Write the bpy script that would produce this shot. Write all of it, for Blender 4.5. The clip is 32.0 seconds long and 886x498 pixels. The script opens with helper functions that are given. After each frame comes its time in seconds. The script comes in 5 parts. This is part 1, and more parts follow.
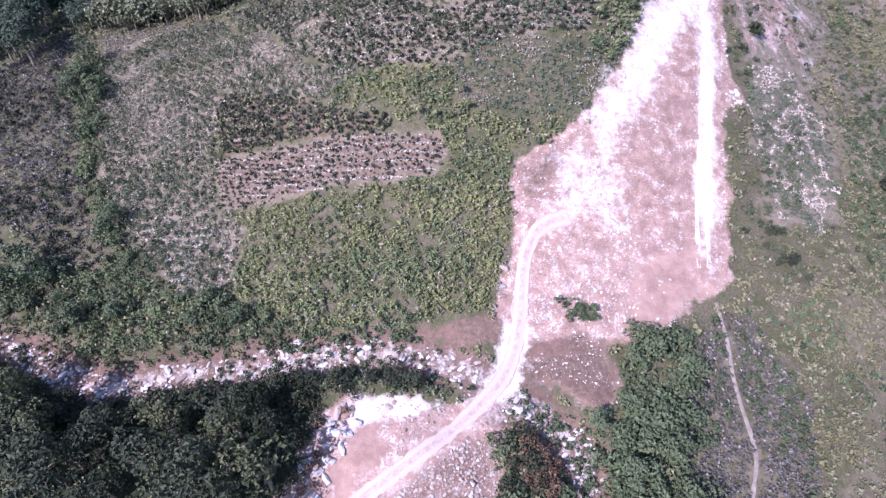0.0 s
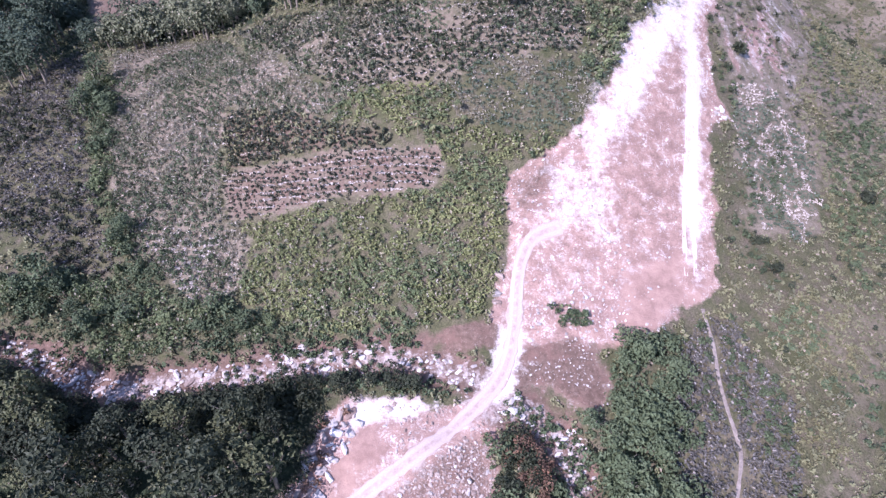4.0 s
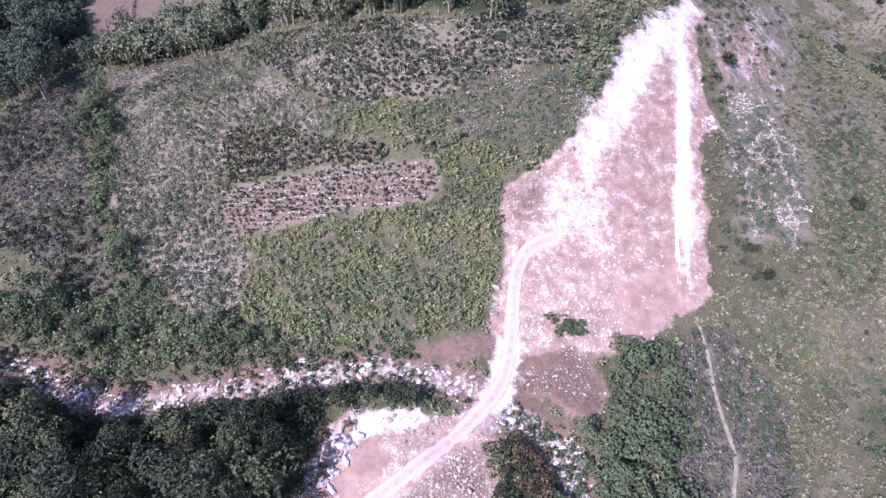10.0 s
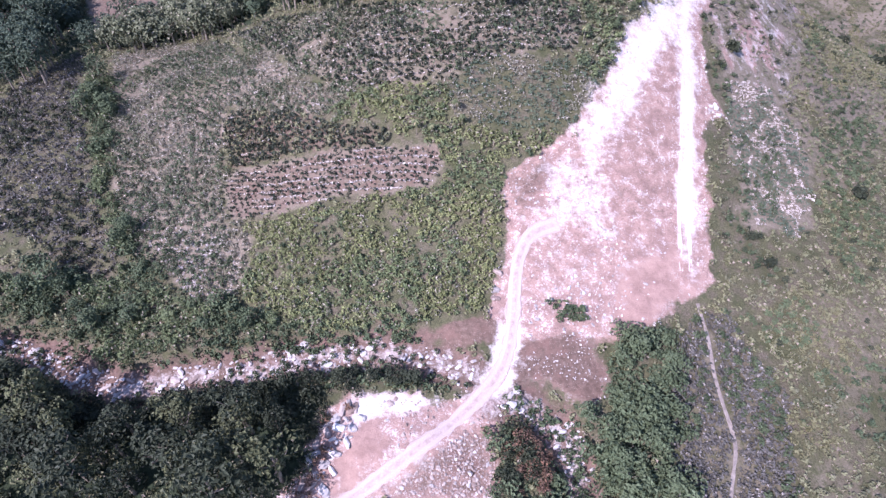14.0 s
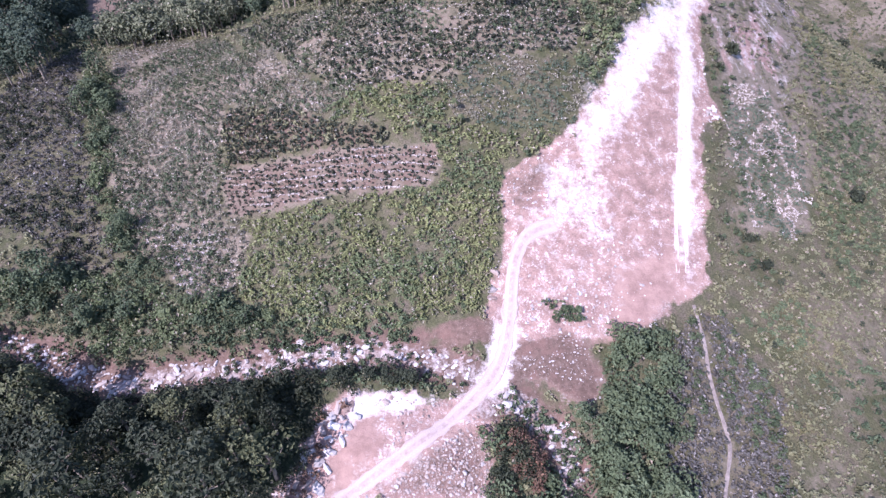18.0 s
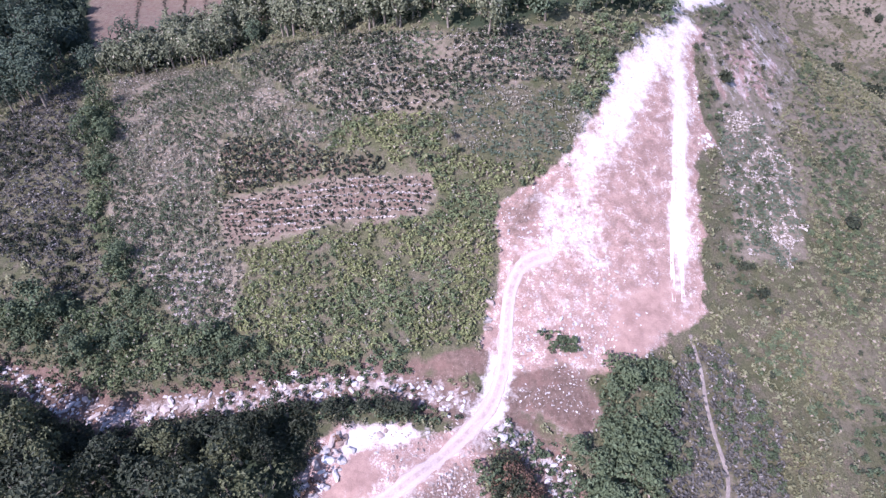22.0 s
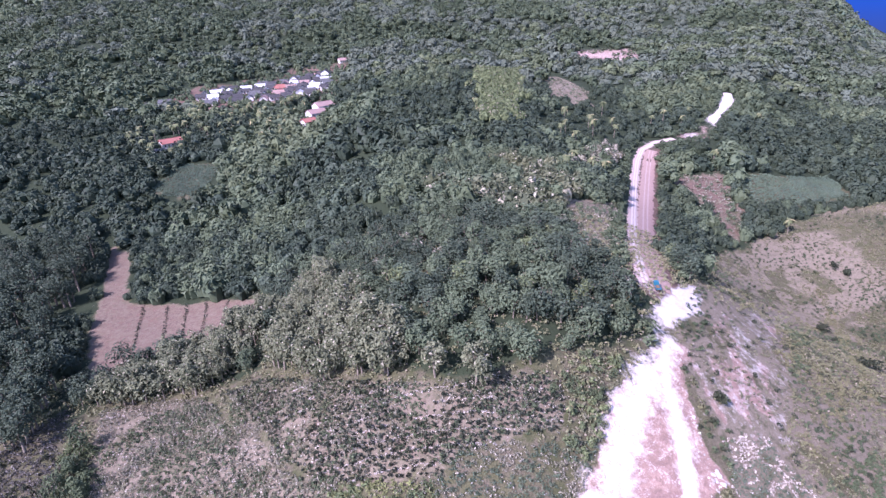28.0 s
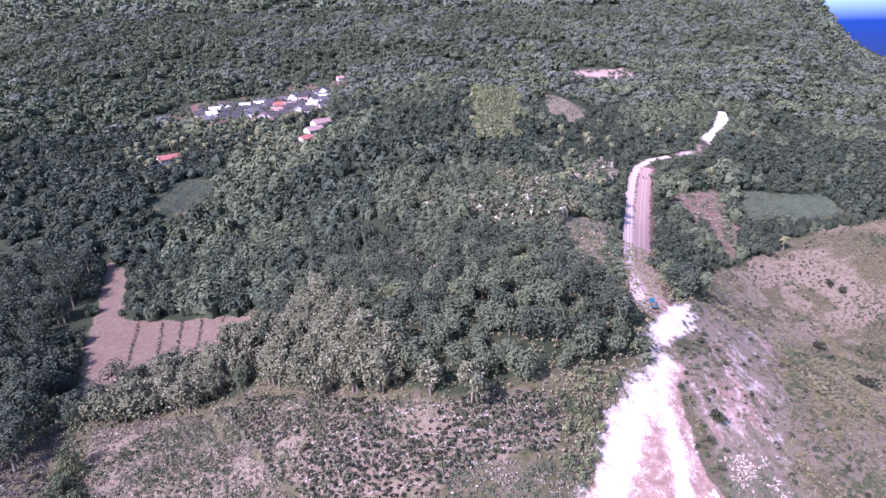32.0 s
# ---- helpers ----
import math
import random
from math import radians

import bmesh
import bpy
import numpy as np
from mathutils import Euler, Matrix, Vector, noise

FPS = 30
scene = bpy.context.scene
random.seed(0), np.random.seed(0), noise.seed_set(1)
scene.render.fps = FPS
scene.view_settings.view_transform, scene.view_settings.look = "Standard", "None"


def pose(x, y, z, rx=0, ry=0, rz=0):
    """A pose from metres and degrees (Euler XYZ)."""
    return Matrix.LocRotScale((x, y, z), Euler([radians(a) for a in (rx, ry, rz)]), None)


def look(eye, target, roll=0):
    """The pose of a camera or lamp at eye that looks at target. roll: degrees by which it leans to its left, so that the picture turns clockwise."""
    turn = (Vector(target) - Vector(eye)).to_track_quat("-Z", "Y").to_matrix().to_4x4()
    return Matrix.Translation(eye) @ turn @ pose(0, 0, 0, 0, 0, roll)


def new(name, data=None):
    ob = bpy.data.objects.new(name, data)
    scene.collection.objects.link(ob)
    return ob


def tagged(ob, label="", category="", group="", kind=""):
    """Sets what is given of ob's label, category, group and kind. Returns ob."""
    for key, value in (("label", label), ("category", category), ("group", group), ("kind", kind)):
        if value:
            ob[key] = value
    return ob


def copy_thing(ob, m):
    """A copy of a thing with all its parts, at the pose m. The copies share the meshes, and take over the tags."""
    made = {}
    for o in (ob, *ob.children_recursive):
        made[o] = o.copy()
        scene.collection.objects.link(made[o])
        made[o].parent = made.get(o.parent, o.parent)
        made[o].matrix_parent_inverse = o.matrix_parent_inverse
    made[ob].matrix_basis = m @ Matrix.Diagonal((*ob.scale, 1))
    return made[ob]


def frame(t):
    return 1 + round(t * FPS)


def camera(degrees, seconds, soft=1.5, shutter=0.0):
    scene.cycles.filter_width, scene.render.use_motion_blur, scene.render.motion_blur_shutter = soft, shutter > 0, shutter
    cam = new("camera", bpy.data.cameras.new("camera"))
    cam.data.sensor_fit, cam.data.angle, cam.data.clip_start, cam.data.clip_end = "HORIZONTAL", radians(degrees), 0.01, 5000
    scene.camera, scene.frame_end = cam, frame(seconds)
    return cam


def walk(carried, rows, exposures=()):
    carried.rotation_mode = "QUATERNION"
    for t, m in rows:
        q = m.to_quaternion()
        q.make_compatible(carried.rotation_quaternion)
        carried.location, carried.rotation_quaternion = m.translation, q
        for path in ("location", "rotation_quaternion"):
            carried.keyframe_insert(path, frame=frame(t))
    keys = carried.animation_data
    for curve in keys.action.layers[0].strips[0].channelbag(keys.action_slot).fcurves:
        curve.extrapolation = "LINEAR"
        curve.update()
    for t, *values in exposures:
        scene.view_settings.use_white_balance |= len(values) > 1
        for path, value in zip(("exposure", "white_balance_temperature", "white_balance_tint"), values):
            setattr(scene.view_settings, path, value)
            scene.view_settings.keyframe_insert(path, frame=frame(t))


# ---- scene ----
cam = camera(76.2, 32.0, soft=1.4)


def aim(x, y, z, yaw, pitch, roll):
    return pose(x, y, z, 0, 0, yaw) @ pose(0, 0, 0, 90 + pitch) @ pose(0, 0, 0, 0, 0, roll)


# seconds, eye x y z, yaw, pitch, roll in degrees
FLIGHT = [
    (0, 1.85, -1.01, 89.73, -6.85, -47.51, 1.16),
    (0.5, 1.95, -1.41, 89.98, -6.64, -47.35, 1.00),
    (1, 2.24, -1.75, 90.21, -7.62, -47.17, 2.18),
    (1.5, 2.55, -2.08, 90.49, -8.68, -46.58, 3.11),
    (2, 2.42, -2.75, 90.96, -7.01, -46.01, 1.10),
    (2.5, 2.47, -3.09, 91.31, -8.32, -44.53, 2.34),
    (3, 1.79, -3.86, 91.59, -7.23, -46.63, 1.60),
    (3.5, 1.62, -4.33, 91.95, -7.01, -46.06, 1.58),
    (5.5, 1.06, -6.06, 93.43, -7.33, -46.29, -0.37),
    (6, 1.28, -6.17, 93.49, -7.69, -46.70, 0.09),
    (6.5, 0.47, -5.04, 94.42, -6.91, -45.44, 0.63),
    (7, 0.11, -4.76, 94.55, -6.62, -45.19, 0.78),
    (7.5, -0.16, -5.29, 94.09, -6.58, -45.60, 0.24),
    (8, 0.66, -5.07, 94.31, -6.96, -45.60, 0.70),
    (8.5, 0.91, -5.07, 94.48, -7.20, -45.58, 0.97),
    (9, 0.59, -5.84, 93.60, -6.99, -46.18, 0.39),
    (9.5, 0.92, -5.15, 94.21, -7.01, -45.58, 0.68),
    (10, 1.67, -5.15, 94.57, -7.24, -45.48, 0.54),
    (10.5, 1.51, -6.46, 93.26, -7.94, -47.16, 1.48),
    (11, 0.74, -6.32, 93.24, -7.42, -46.67, 1.18),
    (11.5, 0.10, -6.34, 93.02, -7.10, -46.70, 0.88),
    (12, 0.89, -6.14, 93.20, -7.33, -46.83, 1.00),
    (12.5, 2.77, -5.59, 94.27, -7.95, -46.22, 1.93),
    (13, 2.43, -7.49, 92.88, -8.36, -47.40, 1.51),
    (13.5, 0.54, -5.59, 93.84, -6.96, -46.09, 0.53),
    (14, 1.13, -5.96, 93.53, -7.33, -46.28, 1.06),
    (14.5, 1.46, -6.03, 93.55, -7.46, -46.47, 1.60),
    (16.5, 1.86, -6.28, 93.54, -7.74, -46.40, 1.32),
    (17, 1.29, -5.84, 93.81, -7.44, -46.00, 1.07),
    (17.5, 1.43, -5.68, 93.80, -7.27, -46.00, 1.16),
    (18, 1.38, -6.10, 93.57, -7.54, -46.30, 1.72),
    (18.5, 0.69, -5.47, 93.73, -6.92, -46.14, 0.81),
    (19, 1.79, -5.09, 94.49, -7.08, -45.51, 0.30),
    (19.5, 2.83, -5.21, 94.83, -7.71, -45.28, 0.70),
    (20, 3.71, -5.16, 95.09, -8.07, -45.29, 1.23),
    (20.5, 2.88, -4.93, 95.10, -7.72, -45.05, 1.19),
    (21, 2.05, -4.92, 94.69, -7.22, -45.18, 0.67),
    (21.5, 2.41, -4.83, 94.89, -7.42, -45.23, 0.96),
    (22, 2.67, -4.47, 95.40, -7.27, -44.64, 1.40),
    (22.5, 1.00, -5.37, 94.74, -6.30, -44.42, 0.78),
    (23, 1.33, -6.39, 92.84, -7.36, -46.90, 1.60),
    (23.5, 1.60, -6.99, 92.36, -7.91, -47.58, 1.68),
    (24, 1.83, -4.01, 94.42, -7.31, -46.07, 0.95),
    (24.5, 3.58, -1.96, 99.03, -6.06, -42.28, -0.11),
    (26.5, 6.25, 11.59, 110.76, -5.97, -29.54, -3.30),
    (27, 5.43, 13.58, 112.00, -6.63, -30.14, -3.33),
    (27.5, 7.63, 13.87, 117.52, -6.72, -23.11, -3.52),
    (28, 7.84, 14.17, 117.77, -7.24, -23.29, -2.18),
    (28.5, 7.99, 13.56, 117.90, -5.21, -20.02, -4.06),
    (29, 7.85, 13.37, 117.73, -5.92, -20.46, -1.78),
    (29.5, 7.82, 13.76, 117.98, -6.29, -21.45, -1.17),
    (30, 7.47, 14.05, 118.18, -5.91, -21.99, -1.40),
    (30.5, 7.95, 13.68, 118.13, -5.92, -20.94, -1.56),
    (31, 8.37, 13.53, 118.19, -7.58, -20.70, -1.80),
    (31.5, 8.29, 14.07, 117.74, -8.05, -22.75, -1.36),
    (32, 8.11, 14.00, 118.05, -7.60, -21.65, -1.90),
]
walk(cam, [(row[0], aim(*row[1:])) for row in FLIGHT], [(0, 0.90, 5590, 33), (24, 0.90, 5590, 33), (27.5, 1.05, 5560, 38), (28.5, 1.10, 5640, 44), (30, 1.12, 5700, 50), (32, 1.12, 5700, 50)])

# ---- light ----
SUN_FROM = Vector((-0.70, -0.50, 0.80)).normalized()
world = bpy.data.worlds.new("sky")
scene.world = world
world.use_nodes = True
wn = world.node_tree
sky = wn.nodes.new("ShaderNodeTexSky")
sky.sky_type = "NISHITA"
sky.sun_disc = False
sky.sun_elevation = math.asin(SUN_FROM.z)
sky.sun_rotation = math.atan2(SUN_FROM.x, SUN_FROM.y)
sky.air_density, sky.dust_density, sky.ozone_density = 1.2, 0.6, 1.5
wn.links.new(sky.outputs[0], wn.nodes["Background"].inputs[0])
wn.nodes["Background"].inputs[1].default_value = 0.125
sun = new("sun", bpy.data.lights.new("sun", "SUN"))
sun.data.energy, sun.data.angle, sun.data.color = 4.1, radians(0.5), (1.0, 0.95, 0.9)
sun.matrix_world = look(SUN_FROM * 300, (0, 0, 0))

# ---- plan of the land, in metres ----
BARE = [(76.9, 125.6), (68.6, 119.2), (61.4, 112.6), (62.5, 116.7), (57.8, 110.3), (53.8, 105), (50.7, 100.1), (47.2, 96.1), (43.8, 91.3), (40.2, 87.3), (39, 84.7), (35.7, 82.9), (31.4, 81.4), (24.5, 80.3), (23.1, 75.1), (22.7, 69), (20.4, 62.3), (18.8, 57.6), (18.7, 53.5), (18.6, 49.6), (17, 46), (14.2, 43.9), (11, 41.9), (18.1, 41), (21.3, 42.6), (27.2, 40.3), (30.3, 37.2), (34.2, 35.5), (35.6, 38.6), (35.7, 44.3), (34.6, 48.4), (37.7, 48), (43.6, 48.5), (49.2, 50.7), (53.2, 52.7), (56.9, 53.8), (61.8, 57.8), (62.8, 64.3), (64.2, 71.2), (67.3, 78.3), (69.4, 86.9), (71.4, 91.4), (76.2, 94), (75.1, 96.6), (74, 99.3), (75, 105.3), (76.8, 113.7), (77.2, 119.7), (76.8, 117.5), (82.2, 123.6), (81.4, 126.6)]
QUARRY = [(-16.1, 27.3), (-17.9, 29), (-14.9, 32), (-14.1, 37.2), (-11.8, 41.9), (-7, 43.4), (0.6, 42.5), (7.9, 40.1), (12.9, 41.6), (18.1, 41.2), (17, 37.1), (13.5, 34.9), (14.2, 29.3), (13.6, 23.7)]
TRACK = [(-9.3, 26.7), (-0.3, 31.2), (7.3, 35.5), (12.5, 39.2), (16.3, 42.1), (18.8, 45.3), (20.5, 49.4), (22.1, 55.2), (23.1, 60), (24.7, 64.6), (27, 67.3), (33.2, 69), (39, 75.6), (47.3, 87.4), (56.7, 100.1), (74.3, 123.3), (80, 133.7)]
LANE = [(57.9, 59.2), (59.8, 68.6), (61.9, 77.9), (65.2, 88.6), (68.2, 98.9), (70.6, 108.8), (73, 119), (78.6, 126)]
HILL_ROAD = [(78.6, 132.4), (84.1, 148.4), (103.8, 190.2), (133.9, 253.6), (168.3, 323.3), (211.8, 404.3), (223.2, 398.9), (242.3, 405.8), (260.4, 412.4), (279.1, 433.9), (299.7, 457.9), (323.8, 483.3), (339.3, 502.2), (346, 516.9)]
HILL_WHITE = [(82.1, 146.3), (84.6, 155.7), (95, 179.6), (114.8, 222.1), (134.6, 262.7), (159.2, 312.7), (180.4, 353.8), (196.8, 380.8), (215.1, 397.3), (233.5, 404.3)]
HILL_RED = [(85.9, 147.7), (89.6, 158), (103.5, 186.9), (126.8, 233.6), (146.7, 272.7), (170.5, 319), (191.1, 357.9), (204.1, 380.3)]
PAD = [(84.9, 143.4), (90.6, 149.3), (103.3, 155.8), (96.8, 142.7), (89, 136.4), (80.4, 131.3), (79.5, 136.1)]
CREEK = [(-91.5, 68.9), (-76.7, 64.6), (-69.5, 62.6), (-64.7, 60.4), (-58.5, 56.5), (-52.3, 53.1), (-47.8, 51.8), (-42.7, 52), (-38.5, 52.3), (-31.3, 51.3), (-26.2, 51.2), (-21.1, 51.4), (-16.1, 51.8), (-9.9, 51.3), (-2.9, 50.5), (3.1, 49.3), (7.9, 47.6), (13.2, 43.7), (18, 40.3), (23, 37.6), (26.1, 34.1), (27.4, 30.8), (28, 26.9), (28.2, 23.6)]
PATH = [(56.9, 53.6), (56.9, 49.6), (56.7, 46), (55.5, 41), (55, 36.1), (54.8, 28.7), (52.7, 25.4), (50.1, 20.6)]
GREEN_FIELD = [(-27.8, 80.1), (-26.3, 76.2), (-27.8, 68.3), (-26.4, 63.3), (-18.8, 58), (-10.7, 55.6), (3.5, 53.3), (9.7, 54.7), (15.9, 55.1), (19.7, 61.4), (21.9, 69.1), (24.1, 79.1), (31.4, 81.6), (35.9, 84.1), (35.5, 85.5), (26.9, 85.5), (20.3, 86.9), (13.9, 89.3), (14.6, 95.7), (7.9, 97), (-2.5, 100.3), (-9.9, 98.5), (-8.8, 95.1), (1.5, 91), (2.9, 87.9), (11.4, 85), (12.5, 80.4), (9.4, 77.1), (1.4, 76.6), (-9.7, 78.5), (-20, 79.2)]
ROW_FIELD = [(-32.2, 93.3), (-18.8, 91.1), (-4.5, 88.2), (2.3, 86.7), (11.6, 84.4), (12.1, 81), (9, 77.9), (1.5, 77.7), (-9.6, 79.7), (-21.2, 80.1), (-30.9, 81.4), (-33.8, 88.5)]
UPPER_FIELD = [(-41.1, 152), (-25, 148.4), (-7.6, 131.6), (8.8, 118.4), (22, 112.9), (30.9, 113.5), (38.7, 113.9), (44.3, 111.4), (45.2, 106.1), (40.9, 100.4), (42.5, 100.7), (30.3, 100), (22, 99.2), (15.3, 96.1), (7.9, 97.2), (-2.5, 100.5), (-9.1, 104.1), (-16.3, 111.6), (-22.4, 122.9), (-34.6, 148.1)]
GREY_FIELD = [(-74.2, 151.3), (-77.7, 162.8), (-61.3, 162.1), (-43.1, 153.5), (-32.5, 133.7), (-34.6, 148.1), (-22.4, 122.9), (-16.3, 111.6), (-9.1, 104.1), (-3.1, 100.4), (-10.2, 98.6), (-13.6, 99.4), (-21.5, 103.8), (-34.3, 112.9), (-35.1, 104.4), (-32.2, 93.9), (-33.8, 88.5), (-30.9, 81.4), (-27.8, 80.1), (-26.3, 76.2), (-27.8, 68.3), (-28.6, 63.8), (-34.1, 64.6), (-40.2, 68.6), (-44.3, 73.7), (-50.2, 80.4), (-54.3, 88.7), (-61.5, 102), (-66.2, 120.7)]
BLUE_FIELD = [(15.1, 95.9), (22, 99.2), (31.5, 99.9), (42.2, 99.2), (49.8, 100.4), (44.7, 92.7), (40, 87.5), (36.1, 85.6), (27, 85.6), (20.3, 87.1), (14.4, 89.7)]
LEFT_FALLOW = [(-100.3, 101), (-112.8, 129.7), (-106.3, 146.2), (-100.5, 156.3), (-89.1, 167.7), (-71.3, 120.4), (-64.4, 101.1), (-58.9, 89.3), (-52.2, 77.7), (-57.8, 75.8), (-67.1, 80.4), (-74.5, 89.2), (-85.8, 93.1)]
SHRUB_BELT = [(-81.4, 152.1), (-72, 145.9), (-66.7, 120.9), (-61.7, 102.1), (-54.2, 88.4), (-50.2, 80.2), (-41.3, 68.9), (-34.1, 64.3), (-27.4, 62.8), (-18.8, 57.4), (-10.7, 55.1), (3.4, 52.9), (1.2, 51.2), (-10.9, 53), (-21.1, 52.8), (-31.4, 53), (-39.3, 53.5), (-50, 53.7), (-58.6, 58.5), (-69.5, 63.6), (-76.9, 66.1), (-90, 71), (-92.4, 79.5), (-81.2, 80.3), (-66.8, 79.3), (-56.4, 75.1), (-53.3, 78.7), (-59.6, 89.5), (-65.7, 103.3), (-72.8, 122.7)]
FOREST = [(-97.5, 65.3), (-75.6, 61.4), (-64.1, 58.3), (-51.8, 51.4), (-41.2, 48.8), (-29, 48.1), (-19, 47.7), (-12, 44.1), (-14.1, 41.3), (-15.3, 35.6), (-17.5, 28.9), (-19.4, 23.9), (-62.5, 29.6), (-79.8, 31.8)]
MID_SHRUBS = [(18, 40.3), (23.4, 40.7), (30.2, 36.5), (34, 34.6), (36.4, 38), (45.3, 35.9), (38.9, 18.6), (13.2, 21.4), (13.6, 32.7), (16.9, 36.9)]
RIGHT_SHRUBS = [(37.5, 47.4), (43.4, 48), (50.5, 49.6), (46.3, 35.9), (40, 21.6), (31.7, 23.7), (36, 36.7), (35.5, 43.4)]
GREY_RIGHT = [(55.6, 52.1), (62.2, 51), (63.1, 44.7), (66.8, 36.3), (59, 16.6), (39.4, 18.6), (50.3, 47.3)]
PALE_CROP = [(80.7, 102.5), (92.6, 106.3), (96.5, 101.5), (95.7, 90.9), (97.8, 85.4), (91.6, 74), (83.6, 67.4), (74.8, 70.1), (74.5, 79.3), (76, 90)]
RIGHT_GRASS = [(80.6, 126.6), (134, 198), (142, 222), (172.4, 250), (248.3, 288.7), (347.1, 304.8), (314.5, 53.9), (130, 0), (61.7, 5.7), (69.7, 42.9), (67.1, 53.6), (62.6, 58.5), (64.5, 65.7), (69.1, 75.1), (70.8, 88.2), (77, 95), (73.6, 104), (73.9, 112)]
DIRT_SLOPE = [(81.3, 120.2), (102.6, 138.2), (179.1, 211.8), (123.9, 137.5), (99.3, 107.1), (94, 100.5), (84, 104), (79.6, 108.3)]
DARK_ROWS = [(-34.3, 112.9), (-21.5, 103.8), (-13.6, 99.4), (-9.1, 94.7), (1.5, 90.5), (2.8, 87.1), (-4.5, 88.3), (-18.8, 91.3), (-32.2, 93.9), (-35.1, 104.4)]
ROADSIDE = [(42.2, 110.7), (52.4, 119.8), (59.6, 116.6), (71.4, 124.3), (62.1, 114.1), (54.5, 104.2), (47.7, 96.9), (43.7, 94.8), (38.7, 95.1), (44.7, 103.7)]
PLOT = [(-102.5, 212), (-112.5, 249), (-125.6, 299.6), (-114.5, 295.7), (-99.6, 242.4), (-80, 235.2), (-59.6, 229.1), (-40.9, 216.8), (-31.1, 203.9), (-38.1, 187.8), (-41.1, 179.4), (-65.5, 196.9), (-82.3, 192.3), (-85, 179.7), (-92.7, 188.7)]
GREEN_PLOT = [(243.3, 337), (321.5, 352.6), (304.2, 314.5), (274.5, 304.6), (232, 301.9)]
LEFT_PLOT = [(-129.6, 376.5), (-123.9, 424.1), (-93.7, 414.1), (-97.2, 353.6)]
PINK_CLEARING = [(187.9, 330.2), (228.7, 338.7), (214.7, 288.8), (198.1, 267.4), (193.3, 284.8), (191.7, 313.1)]
CLEARINGS = [[(86.9, 232.3), (123.6, 256.4), (93, 183.8), (74.4, 174.4)], [(221, 666.7), (223.4, 543.9), (196, 492.9), (174.4, 516.2)]]
QUARRY_FAR = [(285.6, 752.7), (317.2, 817.2), (381.7, 786.6), (340.4, 694.6)]
VILLAGE = [(-206.2, 603.5), (-176.8, 669.9), (-119.7, 725.9), (-44, 808.6), (-10.1, 805.8), (-20.1, 541.8), (-85.3, 574.9), (-139.4, 581.2)]

PALE_SLOPE = [(104.2, 156.5), (167.6, 237), (193.7, 263), (226.3, 277.2), (274.3, 299.8), (301.4, 302), (215.7, 201.3), (190.1, 190.8), (123.8, 144.6), (102, 132.6), (96.5, 139.6)]
TILLED_STRIP = [(3.7, 53.2), (9.6, 53.7), (18.5, 52.3), (18.2, 48.5), (5.3, 51.2)]
RED_SOIL = [(19.3, 48.3), (27.8, 50.1), (34.6, 48.4), (35.7, 44.3), (35.6, 38.6), (34.2, 35.5), (30.3, 37.2), (27.2, 40.3), (21.3, 42.6), (18.6, 43.9)]
NUB_SOIL = [(24.2, 79.9), (31.3, 81), (35.1, 79.6), (32.5, 74.6), (25.6, 69.8), (22.7, 70.6)]
CLAY_SLOPE = [(42.4, 60.1), (48.7, 62.5), (55.7, 66.3), (54.8, 58.7), (60.8, 57.2), (56.5, 54.1), (49.2, 50.9), (43.6, 48.7), (38.4, 48.8), (40.3, 54)]
PINK_HEART = [(46.8, 82), (55.8, 90.7), (63.9, 93.2), (56.9, 68.5), (49.1, 64.1), (45, 68.3), (43.7, 75.6)]
WHITE_BAND = [(40.1, 84.7), (44.4, 91.6), (51.3, 100.8), (62.7, 117.6), (80, 127.4), (70.2, 111.5), (61.4, 102.4), (52.7, 91.4), (46, 84), (40.9, 79.7)]
WHITE_RUBBLE = [(33.4, 79.7), (41, 80.2), (42.9, 74.6), (42.6, 68.3), (46, 61), (39.3, 66.3), (37.5, 68.3), (28.7, 69.1), (25.5, 66.2), (25.3, 68.3), (30.5, 72.6)]
STREWN = [(24.7, 64.8), (32.9, 67.5), (41.4, 65.2), (44.6, 60), (40, 55), (32.7, 51.3), (25.7, 52.8), (23.9, 57)]
QUARRY_CLAY = [(-6.6, 41), (-2.5, 38.4), (-2, 34.2), (-4.7, 30.7), (-9.7, 27.1), (-11.1, 28.7), (-9.6, 34.6)]
QUARRY_TOP = [(-7, 43.2), (0.6, 42.3), (7.4, 40.2), (5.9, 38.9), (-1.5, 39.2), (-6.3, 37.2), (-9.1, 34.5), (-9.8, 36.5)]
QUARRY_GREY = [(-2, 26.7), (3.4, 32.6), (10.1, 35.2), (15.6, 34.6), (13.4, 25.2)]
FRONT = ([-104, -88, -81, -64, -44, -26, -8, 14, 29, 45, 58, 72, 79], [161, 160, 167, 166, 157, 157, 133, 117, 111, 116, 116, 125, 134])


# ---- shape of the land ----
def sst(a, b, x):
    t = np.clip((x - a) / (b - a), 0, 1)
    return t * t * (3 - 2 * t)


